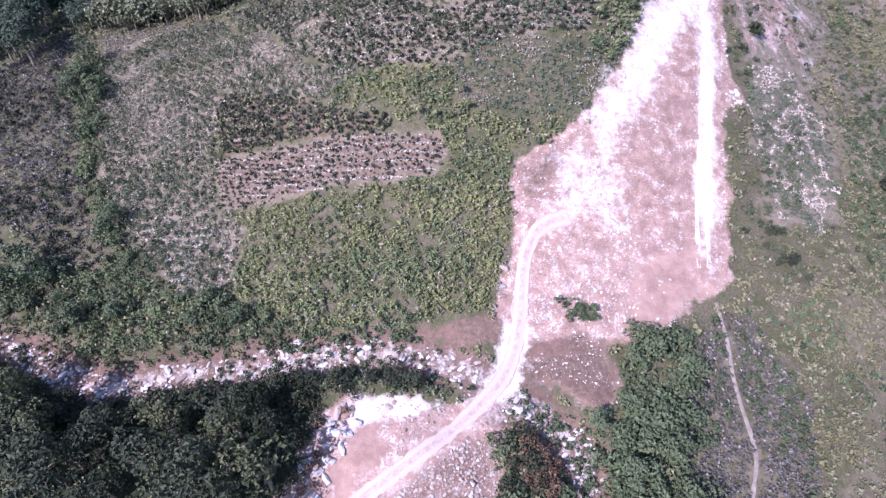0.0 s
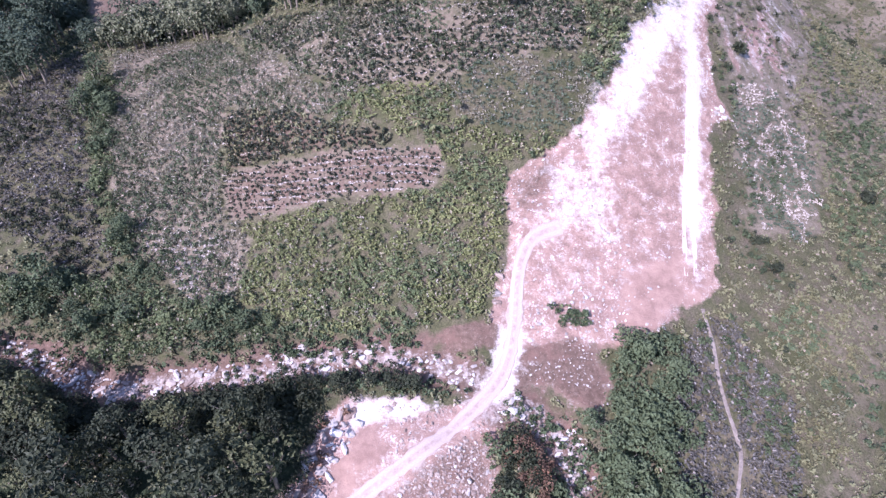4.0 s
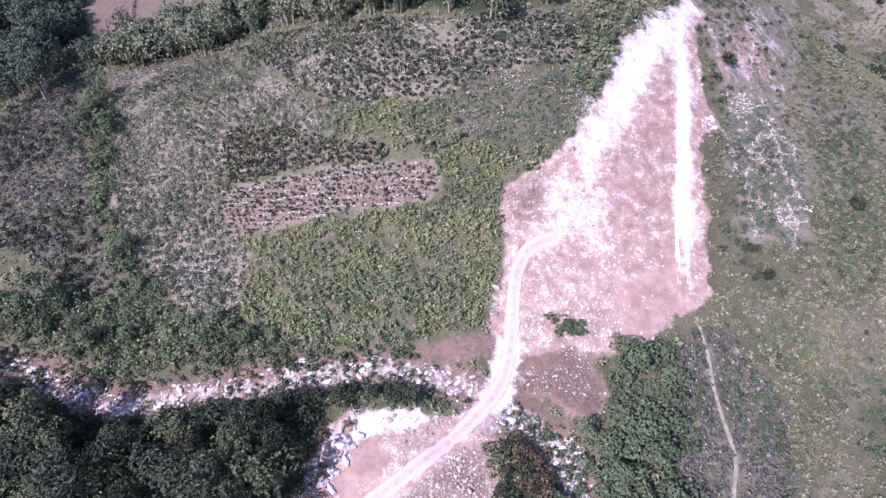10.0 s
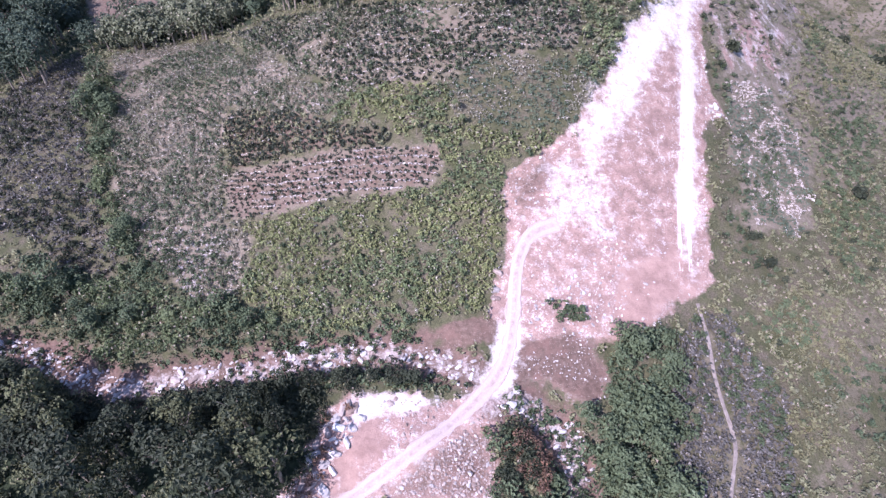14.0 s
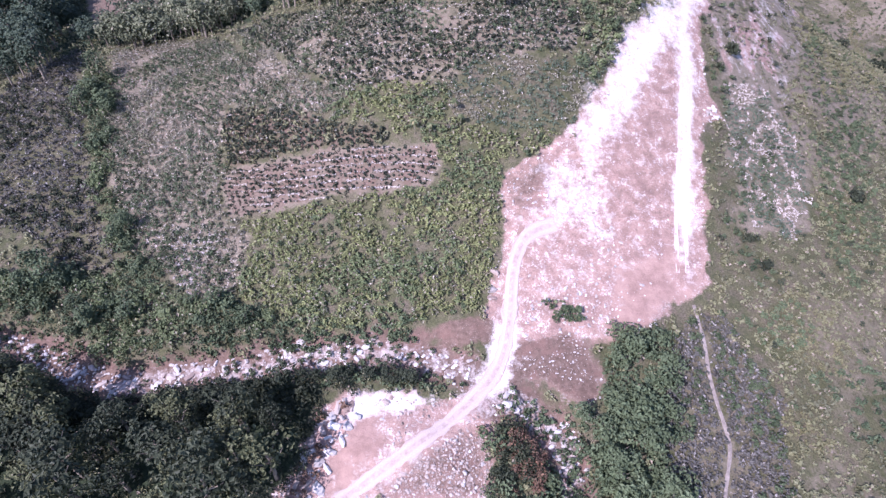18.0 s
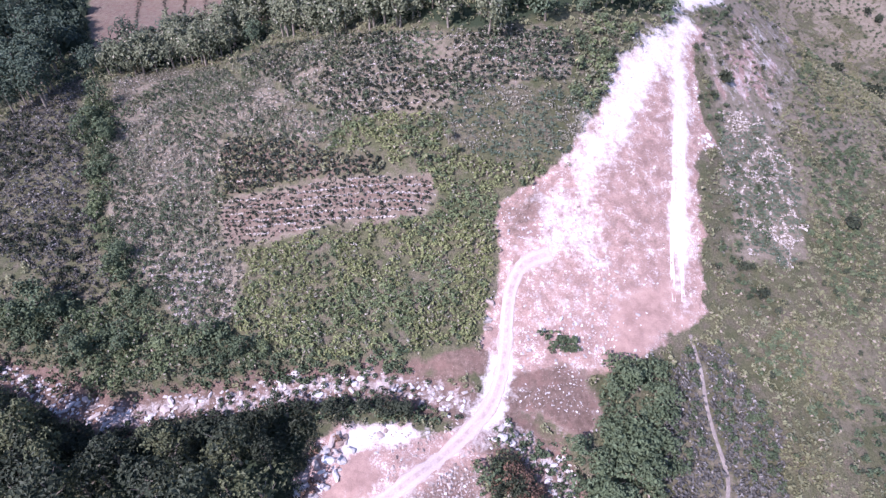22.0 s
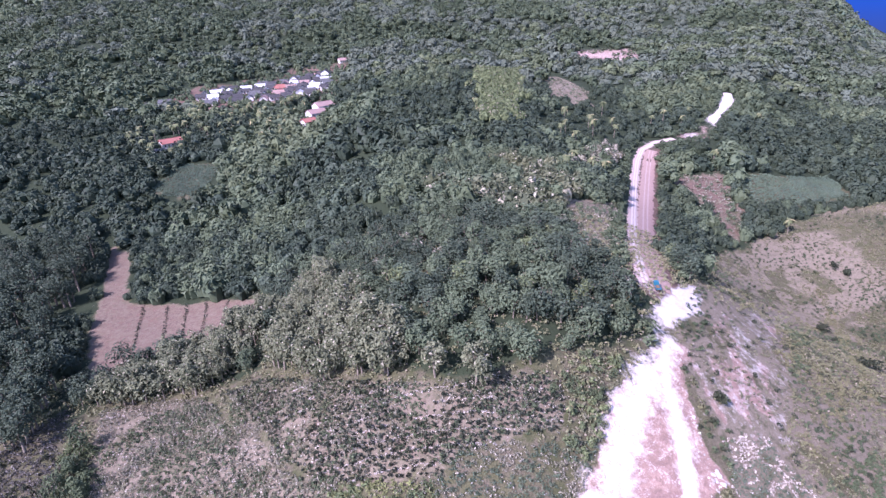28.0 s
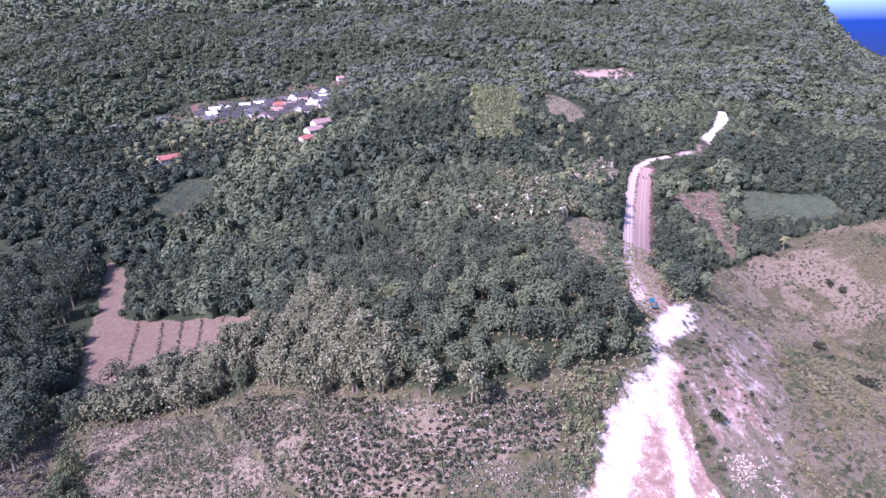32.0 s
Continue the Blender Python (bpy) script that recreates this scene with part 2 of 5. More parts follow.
def vnoise(x, y, seed=0):
    """Smooth value noise in 0..1 with cells one metre wide."""
    xi, yi = np.floor(x).astype(np.int64), np.floor(y).astype(np.int64)
    fx, fy = x - xi, y - yi
    fx, fy = fx * fx * (3 - 2 * fx), fy * fy * (3 - 2 * fy)

    def cell(i, j):
        n = (i * 374761393 + j * 668265263 + seed * 974711) & 0x7FFFFFFF
        n = ((n ^ (n >> 13)) * 1274126177) & 0x7FFFFFFF
        return ((n ^ (n >> 16)) & 0xFFFF) / 65535.0

    low = cell(xi, yi) * (1 - fx) + cell(xi + 1, yi) * fx
    high = cell(xi, yi + 1) * (1 - fx) + cell(xi + 1, yi + 1) * fx
    return low * (1 - fy) + high * fy


def fbm(x, y, size, octaves=4, seed=0):
    total, weight, out = 0.0, 1.0, 0.0
    for n in range(octaves):
        out = out + weight * vnoise(x / size * 2 ** n + 17.3 * n, y / size * 2 ** n - 9.1 * n, seed + n)
        total += weight
        weight *= 0.55
    return out / total


def edge_distance(x, y, outline, closed=True):
    """Distance to an outline, negative inside when it is closed."""
    best = np.full(x.shape, 1e9)
    inside = np.zeros(x.shape, bool)
    pts = list(outline)
    for (ax, ay), (bx, by) in zip(pts, pts[1:] + pts[:1] if closed else pts[1:]):
        dx, dy = bx - ax, by - ay
        s = np.clip(((x - ax) * dx + (y - ay) * dy) / (dx * dx + dy * dy + 1e-9), 0, 1)
        best = np.minimum(best, np.hypot(x - ax - s * dx, y - ay - s * dy))
        if closed and ay != by:
            inside ^= ((ay > y) != (by > y)) & (x < (bx - ax) * (y - ay) / (by - ay) + ax)
    return np.where(inside, -best, best)


BUMPS = [(7.71, 15, 75, 45), (8.84, 60, 135, 45), (-4.58, 185, 220, 60), (-1.44, -100, 140, 45), (2.24, 90, 75, 35)]
# rises: height, centre, half width across, and along before and behind the crest
RISES = [(20.8, 50, 140, 48, 40, 500), (18.2, 8, 120, 40, 35, 300), (20.9, 110, 170, 45, 35, 400), (-15.7, 205, 205, 55, 55, 55), (7.9, -85, 140, 40, 40, 40), (1.2, 150, 120, 40, 40, 40)]


def land(x, y):
    """Height of the bare land: gentle swells, a rise towards the far ridge, falling away to both sides."""
    x, y = np.asarray(x, float), np.asarray(y, float)
    h = sum(a * np.exp(-((x - bx) ** 2 + (y - by) ** 2) / (2 * s * s)) for a, bx, by, s in BUMPS)
    h = h + sum(a * np.exp(-((x - cx) ** 2) / (2 * sx**2) - (y - cy) ** 2 / (2 * np.where(y < cy, sf, sb) ** 2)) for a, cx, cy, sx, sf, sb in RISES)
    side = x / np.maximum(y, 1) - 0.06
    wide = 0.08 * sst(560, 1000, y) * (side > 0)
    g = sst(0.86 + wide, 0.60 + wide, np.abs(side))
    g = g * (1 - sst(600, 1100, y) * (1 - sst(1.16, 0.70, side) * sst(0.88, 0.46, -side)))
    rise = 50 * np.logaddexp(0, (y - 200) / 50)
    h = h + 0.095 * np.minimum(rise, 1900) * g * sst(50, 150, y) - 0.06 * np.clip(y - 700, 0, 2500) * (1 - g)
    h = h + 0.06 * np.clip(y - 900, 0, 1300) * g
    far = sst(230, 700, y)
    h = h + far * (fbm(x, y, 260, 3, 5) - 0.5) * 26
    h = h + (fbm(x, y, 14, 3, 6) - 0.5) * 0.9
    # the stream bed and the cut bank of the quarry
    bed = edge_distance(x, y, CREEK, False)
    h = h - 2.2 * sst(6.5, 2.0, bed + 2 * (fbm(x, y, 5, 2, 9) - 0.5)) * sst(3.5, 9.0, edge_distance(x, y, TRACK, False))
    h = h + 0.9 * sst(-1.0, -9.0, edge_distance(x, y, QUARRY)) * sst(46, 38, y)
    return h


def mesh_object(name, verts, faces, material, smooth=False):
    """One mesh from numpy arrays: verts (n, 3) and faces (m, 3 or 4)."""
    me = bpy.data.meshes.new(name)
    k = faces.shape[1]
    me.vertices.add(len(verts))
    me.vertices.foreach_set("co", np.ascontiguousarray(verts, np.float32).ravel())
    me.loops.add(faces.size)
    me.loops.foreach_set("vertex_index", np.ascontiguousarray(faces, np.int32).ravel())
    me.polygons.add(len(faces))
    me.polygons.foreach_set("loop_start", np.arange(0, faces.size, k, dtype=np.int32))
    me.polygons.foreach_set("use_smooth", np.full(len(faces), smooth))
    me.update(calc_edges=True)
    me.materials.append(material)
    return me


def attribute(me, name, values):
    me.attributes.new(name, "FLOAT", "POINT").data.foreach_set("value", np.ascontiguousarray(values, np.float32))


# ---- materials ----
def shader(name, rough=0.9, specular=0.2):
    m = bpy.data.materials.new(name)
    m.use_nodes = True
    bsdf = m.node_tree.nodes["Principled BSDF"]
    bsdf.inputs["Roughness"].default_value = rough
    bsdf.inputs["Specular IOR Level"].default_value = specular
    return m, m.node_tree, bsdf


def node(tree, kind, **values):
    n = tree.nodes.new(kind)
    for key, value in values.items():
        n.inputs[key].default_value = value
    return n


def noise_node(tree, scale, detail=4.0, rough=0.6):
    coords = tree.nodes.new("ShaderNodeTexCoord")
    n = node(tree, "ShaderNodeTexNoise", Scale=scale, Detail=detail, Roughness=rough)
    tree.links.new(coords.outputs["Object"], n.inputs["Vector"])
    return n.outputs["Fac"]


def ramp(tree, source, low, high):
    r = node(tree, "ShaderNodeMapRange", **{"From Min": low, "From Max": high})
    tree.links.new(source, r.inputs["Value"])
    return r.outputs["Result"]


def mix(tree, factor, a, b):
    n = tree.nodes.new("ShaderNodeMix")
    n.data_type = "RGBA"
    for socket, value in ((n.inputs["Factor"], factor), (n.inputs["A"], a), (n.inputs["B"], b)):
        if isinstance(value, tuple):
            socket.default_value = (*value, 1)
        elif isinstance(value, float):
            socket.default_value = value
        else:
            tree.links.new(value, socket)
    return n.outputs["Result"]


def calc(tree, op, a, b=0.0):
    n = tree.nodes.new("ShaderNodeMath")
    n.operation = op
    for socket, value in zip(n.inputs, (a, b)):
        if isinstance(value, (int, float)):
            socket.default_value = value
        else:
            tree.links.new(value, socket)
    return n.outputs[0]


def bump(tree, bsdf, height, strength, distance):
    b = node(tree, "ShaderNodeBump", Strength=strength, Distance=distance)
    tree.links.new(height, b.inputs["Height"])
    tree.links.new(b.outputs[0], bsdf.inputs["Normal"])


def ground_material():
    m, tree, bsdf = shader("ground", 0.95, 0.1)

    def mask(name, spread=0.5, edge=0.14):
        a = tree.nodes.new("ShaderNodeAttribute")
        a.attribute_name = name
        broken = calc(tree, "ADD", a.outputs["Fac"], calc(tree, "MULTIPLY", calc(tree, "SUBTRACT", speckle, 0.5), spread))
        return ramp(tree, broken, 0.5 - edge, 0.5 + edge)

    fine = noise_node(tree, 1.3, 5, 0.7)
    speckle = noise_node(tree, 0.55, 6, 0.78)
    coarse = noise_node(tree, 0.12, 4, 0.6)
    grit = noise_node(tree, 3.5, 3, 0.7)
    middle = noise_node(tree, 0.35, 4, 0.65)
    grass = mix(tree, ramp(tree, coarse, 0.38, 0.62), (0.085, 0.088, 0.042), (0.155, 0.14, 0.08))
    grass = mix(tree, ramp(tree, middle, 0.45, 0.65), grass, (0.17, 0.135, 0.10))
    grass = mix(tree, ramp(tree, grit, 0.4, 0.7), grass, (0.05, 0.052, 0.028))
    dry = mix(tree, ramp(tree, grit, 0.35, 0.65), (0.155, 0.125, 0.09), (0.27, 0.22, 0.165))
    dry = mix(tree, ramp(tree, middle, 0.5, 0.68), dry, (0.10, 0.095, 0.055))
    soil = mix(tree, ramp(tree, fine, 0.35, 0.68), (0.105, 0.069, 0.053), (0.20, 0.136, 0.106))
    chips = noise_node(tree, 2.8, 6, 0.85)
    stony = noise_node(tree, 0.5, 4, 0.65)
    clay = tree.nodes.new("ShaderNodeAttribute")
    clay.attribute_name = "clay"
    loose = calc(tree, "MULTIPLY", calc(tree, "SUBTRACT", 1.0, clay.outputs["Fac"]), 0.9)
    sand = mix(tree, ramp(tree, middle, 0.38, 0.66), (0.40, 0.26, 0.21), (0.27, 0.17, 0.14))
    sand = mix(tree, calc(tree, "MULTIPLY", ramp(tree, calc(tree, "ADD", chips, calc(tree, "MULTIPLY", stony, 0.6)), 0.865, 0.93), loose), sand, (0.68, 0.62, 0.59))
    sand = mix(tree, calc(tree, "MULTIPLY", ramp(tree, calc(tree, "ADD", chips, calc(tree, "MULTIPLY", stony, 0.6)), 0.76, 0.67), loose), sand, (0.21, 0.14, 0.12))
    soil = mix(tree, ramp(tree, middle, 0.5, 0.7), soil, (0.20, 0.122, 0.096))
    soil = mix(tree, calc(tree, "MULTIPLY", ramp(tree, chips, 0.60, 0.66), 0.7), soil, (0.52, 0.44, 0.41))
    pale = mix(tree, ramp(tree, grit, 0.3, 0.65), (0.50, 0.415, 0.385), (0.72, 0.655, 0.62))
    pale = mix(tree, calc(tree, "MULTIPLY", ramp(tree, middle, 0.5, 0.7), 0.5), pale, (0.45, 0.33, 0.31))
    # woodland floor: dark green undergrowth colour, with tree shade painted in
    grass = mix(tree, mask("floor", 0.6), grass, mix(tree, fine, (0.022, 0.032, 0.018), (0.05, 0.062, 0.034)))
    colour = mix(tree, mask("dry", 1.4), grass, dry)
    colour = mix(tree, mask("sand", 1.2), colour, sand)
    colour = mix(tree, mask("soil", 1.4, 0.2), colour, soil)
    colour = mix(tree, mask("pale", 2.0, 0.24), colour, pale)
    tree.links.new(colour, bsdf.inputs["Base Color"])
    bump(tree, bsdf, fine, 0.7, 0.25)
    return m


def leaf_material(name, dark, light, dry=(0.20, 0.17, 0.10), dry_share=0.0, gloss=0.12, vary=0.45):
    """Leaves that differ from plant to plant and from leaf to leaf; tone also carries shade painted into crowns."""
    m, tree, bsdf = shader(name, 0.55, gloss)
    dark, light = (tuple(0.85 * c + 0.15 * (0.35 * rgb[0] + 0.6 * rgb[1] + 0.05 * rgb[2]) for c in rgb) for rgb in (dark, light))
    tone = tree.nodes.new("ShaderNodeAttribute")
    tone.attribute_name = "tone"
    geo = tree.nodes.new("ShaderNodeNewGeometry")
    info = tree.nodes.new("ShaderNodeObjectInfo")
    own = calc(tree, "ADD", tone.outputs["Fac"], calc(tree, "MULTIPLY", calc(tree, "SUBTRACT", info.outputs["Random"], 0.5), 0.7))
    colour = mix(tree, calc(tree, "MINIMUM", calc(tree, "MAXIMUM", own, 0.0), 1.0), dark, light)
    patch = noise_node(tree, 0.06, 3, 0.6)
    colour = mix(tree, calc(tree, "MULTIPLY", ramp(tree, patch, 0.4, 0.7), 0.35), colour, tuple(0.5 * (a + b) * k for a, b, k in zip(dark, light, (1.35, 1.15, 0.8))))
    island = geo.outputs["Random Per Island"]
    colour = mix(tree, calc(tree, "MULTIPLY", island, vary), colour, tuple(min(1, c * 1.7) for c in light))
    if dry_share:
        colour = mix(tree, ramp(tree, island, 1 - dry_share, 1 - dry_share * 0.7), colour, dry)
    tree.links.new(colour, bsdf.inputs["Base Color"])
    bsdf.inputs["Subsurface Weight"].default_value = 0.0
    return m


def stone_material(name, low, high):
    m, tree, bsdf = shader(name, 0.9, 0.2)
    info = tree.nodes.new("ShaderNodeObjectInfo")
    geo = tree.nodes.new("ShaderNodeNewGeometry")
    pick = calc(tree, "FRACT", calc(tree, "ADD", info.outputs["Random"], geo.outputs["Random Per Island"]))
    n = noise_node(tree, 2.0, 5, 0.7)
    colour = mix(tree, pick, low, high)
    colour = mix(tree, calc(tree, "MULTIPLY", ramp(tree, n, 0.45, 0.75), 0.45), colour, tuple(c * 0.5 for c in low))
    tree.links.new(colour, bsdf.inputs["Base Color"])
    bump(tree, bsdf, n, 0.5, 0.1)
    return m


def plain_material(name, low, high, scale=1.0, rough=0.8, metal=0.0):
    m, tree, bsdf = shader(name, rough, 0.3)
    bsdf.inputs["Metallic"].default_value = metal
    n = noise_node(tree, scale, 5, 0.65)
    tree.links.new(mix(tree, ramp(tree, n, 0.3, 0.7), low, high), bsdf.inputs["Base Color"])
    bump(tree, bsdf, n, 0.25, 0.05)
    return m


GROUND = ground_material()
LEAF_FIELD = leaf_material("leaf_field", (0.052, 0.066, 0.023), (0.195, 0.21, 0.073), (0.30, 0.26, 0.19), 0.10)
LEAF_GREY = leaf_material("leaf_grey", (0.05, 0.053, 0.030), (0.21, 0.195, 0.135), (0.45, 0.40, 0.33), 0.18)
LEAF_ROW = leaf_material("leaf_row", (0.016, 0.022, 0.014), (0.05, 0.061, 0.039), (0.3, 0.27, 0.23), 0.03, vary=0.25)
LEAF_BLUE = leaf_material("leaf_blue", (0.05, 0.076, 0.045), (0.14, 0.178, 0.112), (0.4, 0.38, 0.34), 0.03, vary=0.3)
LEAF_SHRUB = leaf_material("leaf_shrub", (0.022, 0.037, 0.018), (0.088, 0.115, 0.054))
LEAF_DARK = leaf_material("leaf_dark", (0.012, 0.017, 0.011), (0.046, 0.055, 0.030), vary=0.3)
LEAF_OLIVE_TREE = leaf_material("leaf_olive_tree", (0.03, 0.037, 0.016), (0.10, 0.107, 0.046))
LEAF_TEAK = leaf_material("leaf_teak", (0.036, 0.050, 0.024), (0.165, 0.175, 0.095), (0.38, 0.35, 0.26), 0.07, vary=0.3)
LEAF_WOOD = leaf_material("leaf_wood", (0.047, 0.068, 0.036), (0.114, 0.15, 0.08), vary=0.15)
LEAF_OLIVE = leaf_material("leaf_olive", (0.088, 0.093, 0.043), (0.20, 0.197, 0.097), (0.30, 0.25, 0.19), 0.12, vary=0.2)
LEAF_LUSH = leaf_material("leaf_lush", (0.042, 0.064, 0.027), (0.145, 0.175, 0.07), (0.30, 0.27, 0.2), 0.05)
LEAF_MEADOW = leaf_material("leaf_meadow", (0.074, 0.079, 0.041), (0.19, 0.184, 0.108), (0.34, 0.28, 0.22), 0.08, vary=0.2)
LEAF_PALM = leaf_material("leaf_palm", (0.045, 0.065, 0.025), (0.13, 0.145, 0.06), (0.3, 0.26, 0.14), 0.15)
LEAF_YELLOW = leaf_material("leaf_yellow", (0.11, 0.108, 0.045), (0.175, 0.168, 0.08), vary=0.2)
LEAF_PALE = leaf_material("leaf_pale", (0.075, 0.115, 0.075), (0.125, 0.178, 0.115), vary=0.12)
LEAF_FALLOW = leaf_material("leaf_fallow", (0.045, 0.043, 0.037), (0.13, 0.12, 0.106), (0.30, 0.27, 0.245), 0.10, vary=0.3)
# far woods: leaf colour paled and greyed, distance haze painted in
LEAF_HILL_HAZE = leaf_material("leaf_hill_haze", (0.066, 0.086, 0.06), (0.12, 0.147, 0.105), vary=0.1)
LEAF_DEEP = leaf_material("leaf_deep", (0.030, 0.046, 0.029), (0.076, 0.104, 0.064), vary=0.14)
LEAF_BRIGHT = leaf_material("leaf_bright", (0.064, 0.085, 0.040), (0.125, 0.156, 0.08), vary=0.12)
LEAF_RUST = leaf_material("leaf_rust", (0.05, 0.032, 0.022), (0.17, 0.10, 0.065), (0.25, 0.14, 0.09), 0.2)
STRAW = leaf_material("straw", (0.26, 0.215, 0.185), (0.48, 0.42, 0.38), gloss=0.2)
BARK = plain_material("bark", (0.13, 0.10, 0.075), (0.30, 0.26, 0.21), 3.0, 0.95)
STONE = stone_material("limestone", (0.36, 0.31, 0.285), (0.70, 0.65, 0.62))
BROWN_STONE = stone_material("stained_stone", (0.25, 0.18, 0.15), (0.52, 0.43, 0.38))

# ---- ground ----
def graded(fine_from, fine_to, step, low, high):
    values = list(np.arange(fine_from, fine_to + step / 2, step))
    d, v = step, fine_to
    while v < high:
        d *= 1.11
        v += d
        values.append(v)
    d, v, before = step, fine_from, []
    while v > low:
        d *= 1.15
        v -= d
        before.append(v)
    return np.array(before[::-1] + values)


def zone(x, y, outline, soft=2.0, wander=4.0, closed=True, width=0.0):
    """1 inside an outline, or within a width of a line, with an uneven edge."""
    d = edge_distance(x, y, outline, closed) - width + wander * (fbm(x, y, 9, 3, 21) - 0.5) + 0.7 * wander * (fbm(x, y, 2.6, 2, 22) - 0.5)
    return sst(soft, -soft, d)


def smooth_line(line, step=1.0):
    p = np.array(line, float)
    along = np.r_[0, np.cumsum(np.hypot(*np.diff(p, axis=0).T))]
    t = np.arange(0, along[-1], step)
    q = np.stack([np.interp(t, along, p[:, k]) for k in (0, 1)], 1)
    for _ in range(12):
        q[1:-1] = (q[:-2] + 2 * q[1:-1] + q[2:]) / 4
    return q


def beside(line, distance):
    """A line drawn at a distance to the left of another."""
    p = np.array(line, float)
    way = np.gradient(p, axis=0)
    way /= np.linalg.norm(way, axis=1, keepdims=True)
    return [tuple(v) for v in p + np.stack([-way[:, 1], way[:, 0]], 1) * distance]


def build_ground():
    xs, ys = graded(-125, 190, 1.0, -4800, 4800), graded(8, 250, 1.0, -900, 4900)
    x, y = np.meshgrid(xs, ys)
    x, y = x.ravel(), y.ravel()
    z = land(x, y)
    cols, rows = len(xs), len(ys)
    i = (np.arange(rows - 1)[:, None] * cols + np.arange(cols - 1)).ravel()
    me = mesh_object("ground", np.stack([x, y, z], 1), np.stack([i, i + 1, i + cols + 1, i + cols], 1), GROUND, True)
    near = lambda o, **k: zone(x, y, o, **k)  # noqa: E731
    dry = np.maximum.reduce([0.85 * near(PALE_SLOPE, wander=20, soft=10) * (0.3 + 0.7 * sst(0.42, 0.60, fbm(x, y, 9, 4, 41))), 0.8 * near(PLOT, wander=3, soft=1.5), 0.8 * near(GREY_FIELD), near(ROW_FIELD, wander=2), 0.6 * near(UPPER_FIELD), 0.2 * near(LEFT_FALLOW), 0.45 * near(GREY_RIGHT, wander=8), near(PALE_CROP, wander=9, soft=4),
                             0.95 * near(DIRT_SLOPE, wander=18, soft=9), *[near(c, wander=22, soft=6) for c in CLEARINGS], 0.9 * near(PINK_CLEARING, wander=20, soft=5),
                             (0.46 + 0.40 * sst(70, 130, y)) * near(RIGHT_GRASS, wander=10, soft=5) * sst(0.42, 0.56, fbm(x, y, 22, 3, 24))])
    soil = np.maximum.reduce([0.56 * near(PLOT, wander=3, soft=1.5), 0.55 * near(ROW_FIELD, wander=2), 0.7 * near(PINK_CLEARING, wander=20, soft=6), near(TILLED_STRIP, wander=2, soft=1.0),
                              near(VILLAGE, wander=30, soft=6), near(HILL_RED, closed=False, width=6.6, wander=5), near(HILL_ROAD[5:9], closed=False, width=3.0, wander=3), 0.32 * near(UPPER_FIELD, wander=5, soft=5) * sst(-30, -5, x), 0.5 * near(DARK_ROWS, wander=3), 0.62 * near(NUB_SOIL, wander=5, soft=4),
                              near(RED_SOIL, wander=4), 0.34 * near(PINK_HEART, wander=10, soft=6), 0.8 * near(CREEK, closed=False, width=4.2, wander=3), 0.62 * near(QUARRY_GREY, wander=4, soft=3)])
    sand = np.maximum.reduce([near(BARE, wander=4), near(QUARRY, wander=4), near(QUARRY_FAR, wander=10, soft=5), 0.75 * near(HILL_ROAD[6:], closed=False, width=4.2, wander=4), 0.75 * near(DIRT_SLOPE, wander=18, soft=9) * sst(0.38, 0.62, fbm(x * 2.2, y * 0.6, 9, 3, 29))])
    pale = np.maximum.reduce([0.52 * near(TRACK, closed=False, width=2.6, wander=4, soft=4) * (0.75 + 0.25 * sst(66, 76, y)), 0.6 * near(LANE[:2], closed=False, width=1.2, wander=3, soft=3), 0.95 * near(LANE[1:], closed=False, width=2.0, wander=2.5, soft=2.5), near(PAD, wander=3), 0.3 * near(QUARRY_FAR, wander=24, soft=6),
                              0.3 * near(HILL_WHITE, closed=False, width=3.0, wander=2.0, soft=2.0), near(HILL_ROAD[9:13], closed=False, width=5.0, wander=5, soft=2), 0.7 * near(HILL_ROAD[5:10], closed=False, width=2.2, wander=2, soft=1.5), 0.85 * near(WHITE_BAND, wander=6, soft=4),
                              0.56 * near(WHITE_RUBBLE, wander=6, soft=4), 0.24 * near(STREWN, wander=8, soft=6), 0.36 * near(DIRT_SLOPE, wander=18, soft=9) * sst(0.32, 0.58, fbm(x, y, 6, 4, 42)), 0.9 * near(QUARRY_TOP, wander=3), 0.9 * near(TRACK[4:7], closed=False, width=2.4, wander=3, soft=2),
                              0.4 * near(CREEK[6:], closed=False, width=2.2, wander=3)])
    clay = np.maximum.reduce([near(CLAY_SLOPE, wander=4, soft=3), near(QUARRY_CLAY, wander=2)])
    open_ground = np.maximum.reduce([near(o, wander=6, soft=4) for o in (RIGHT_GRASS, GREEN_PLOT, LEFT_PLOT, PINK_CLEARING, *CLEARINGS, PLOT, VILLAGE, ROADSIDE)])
    # where undergrowth and the painted tree shade darken the ground
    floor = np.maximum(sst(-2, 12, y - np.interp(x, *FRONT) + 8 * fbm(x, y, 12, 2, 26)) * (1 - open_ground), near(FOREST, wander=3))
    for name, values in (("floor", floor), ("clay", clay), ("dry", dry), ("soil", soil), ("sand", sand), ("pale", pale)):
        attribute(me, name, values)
    return tagged(new("ground", me), "uneven ground of dry grass, reddish soil and pale limestone rubble", "ground", kind="structure")


build_ground()


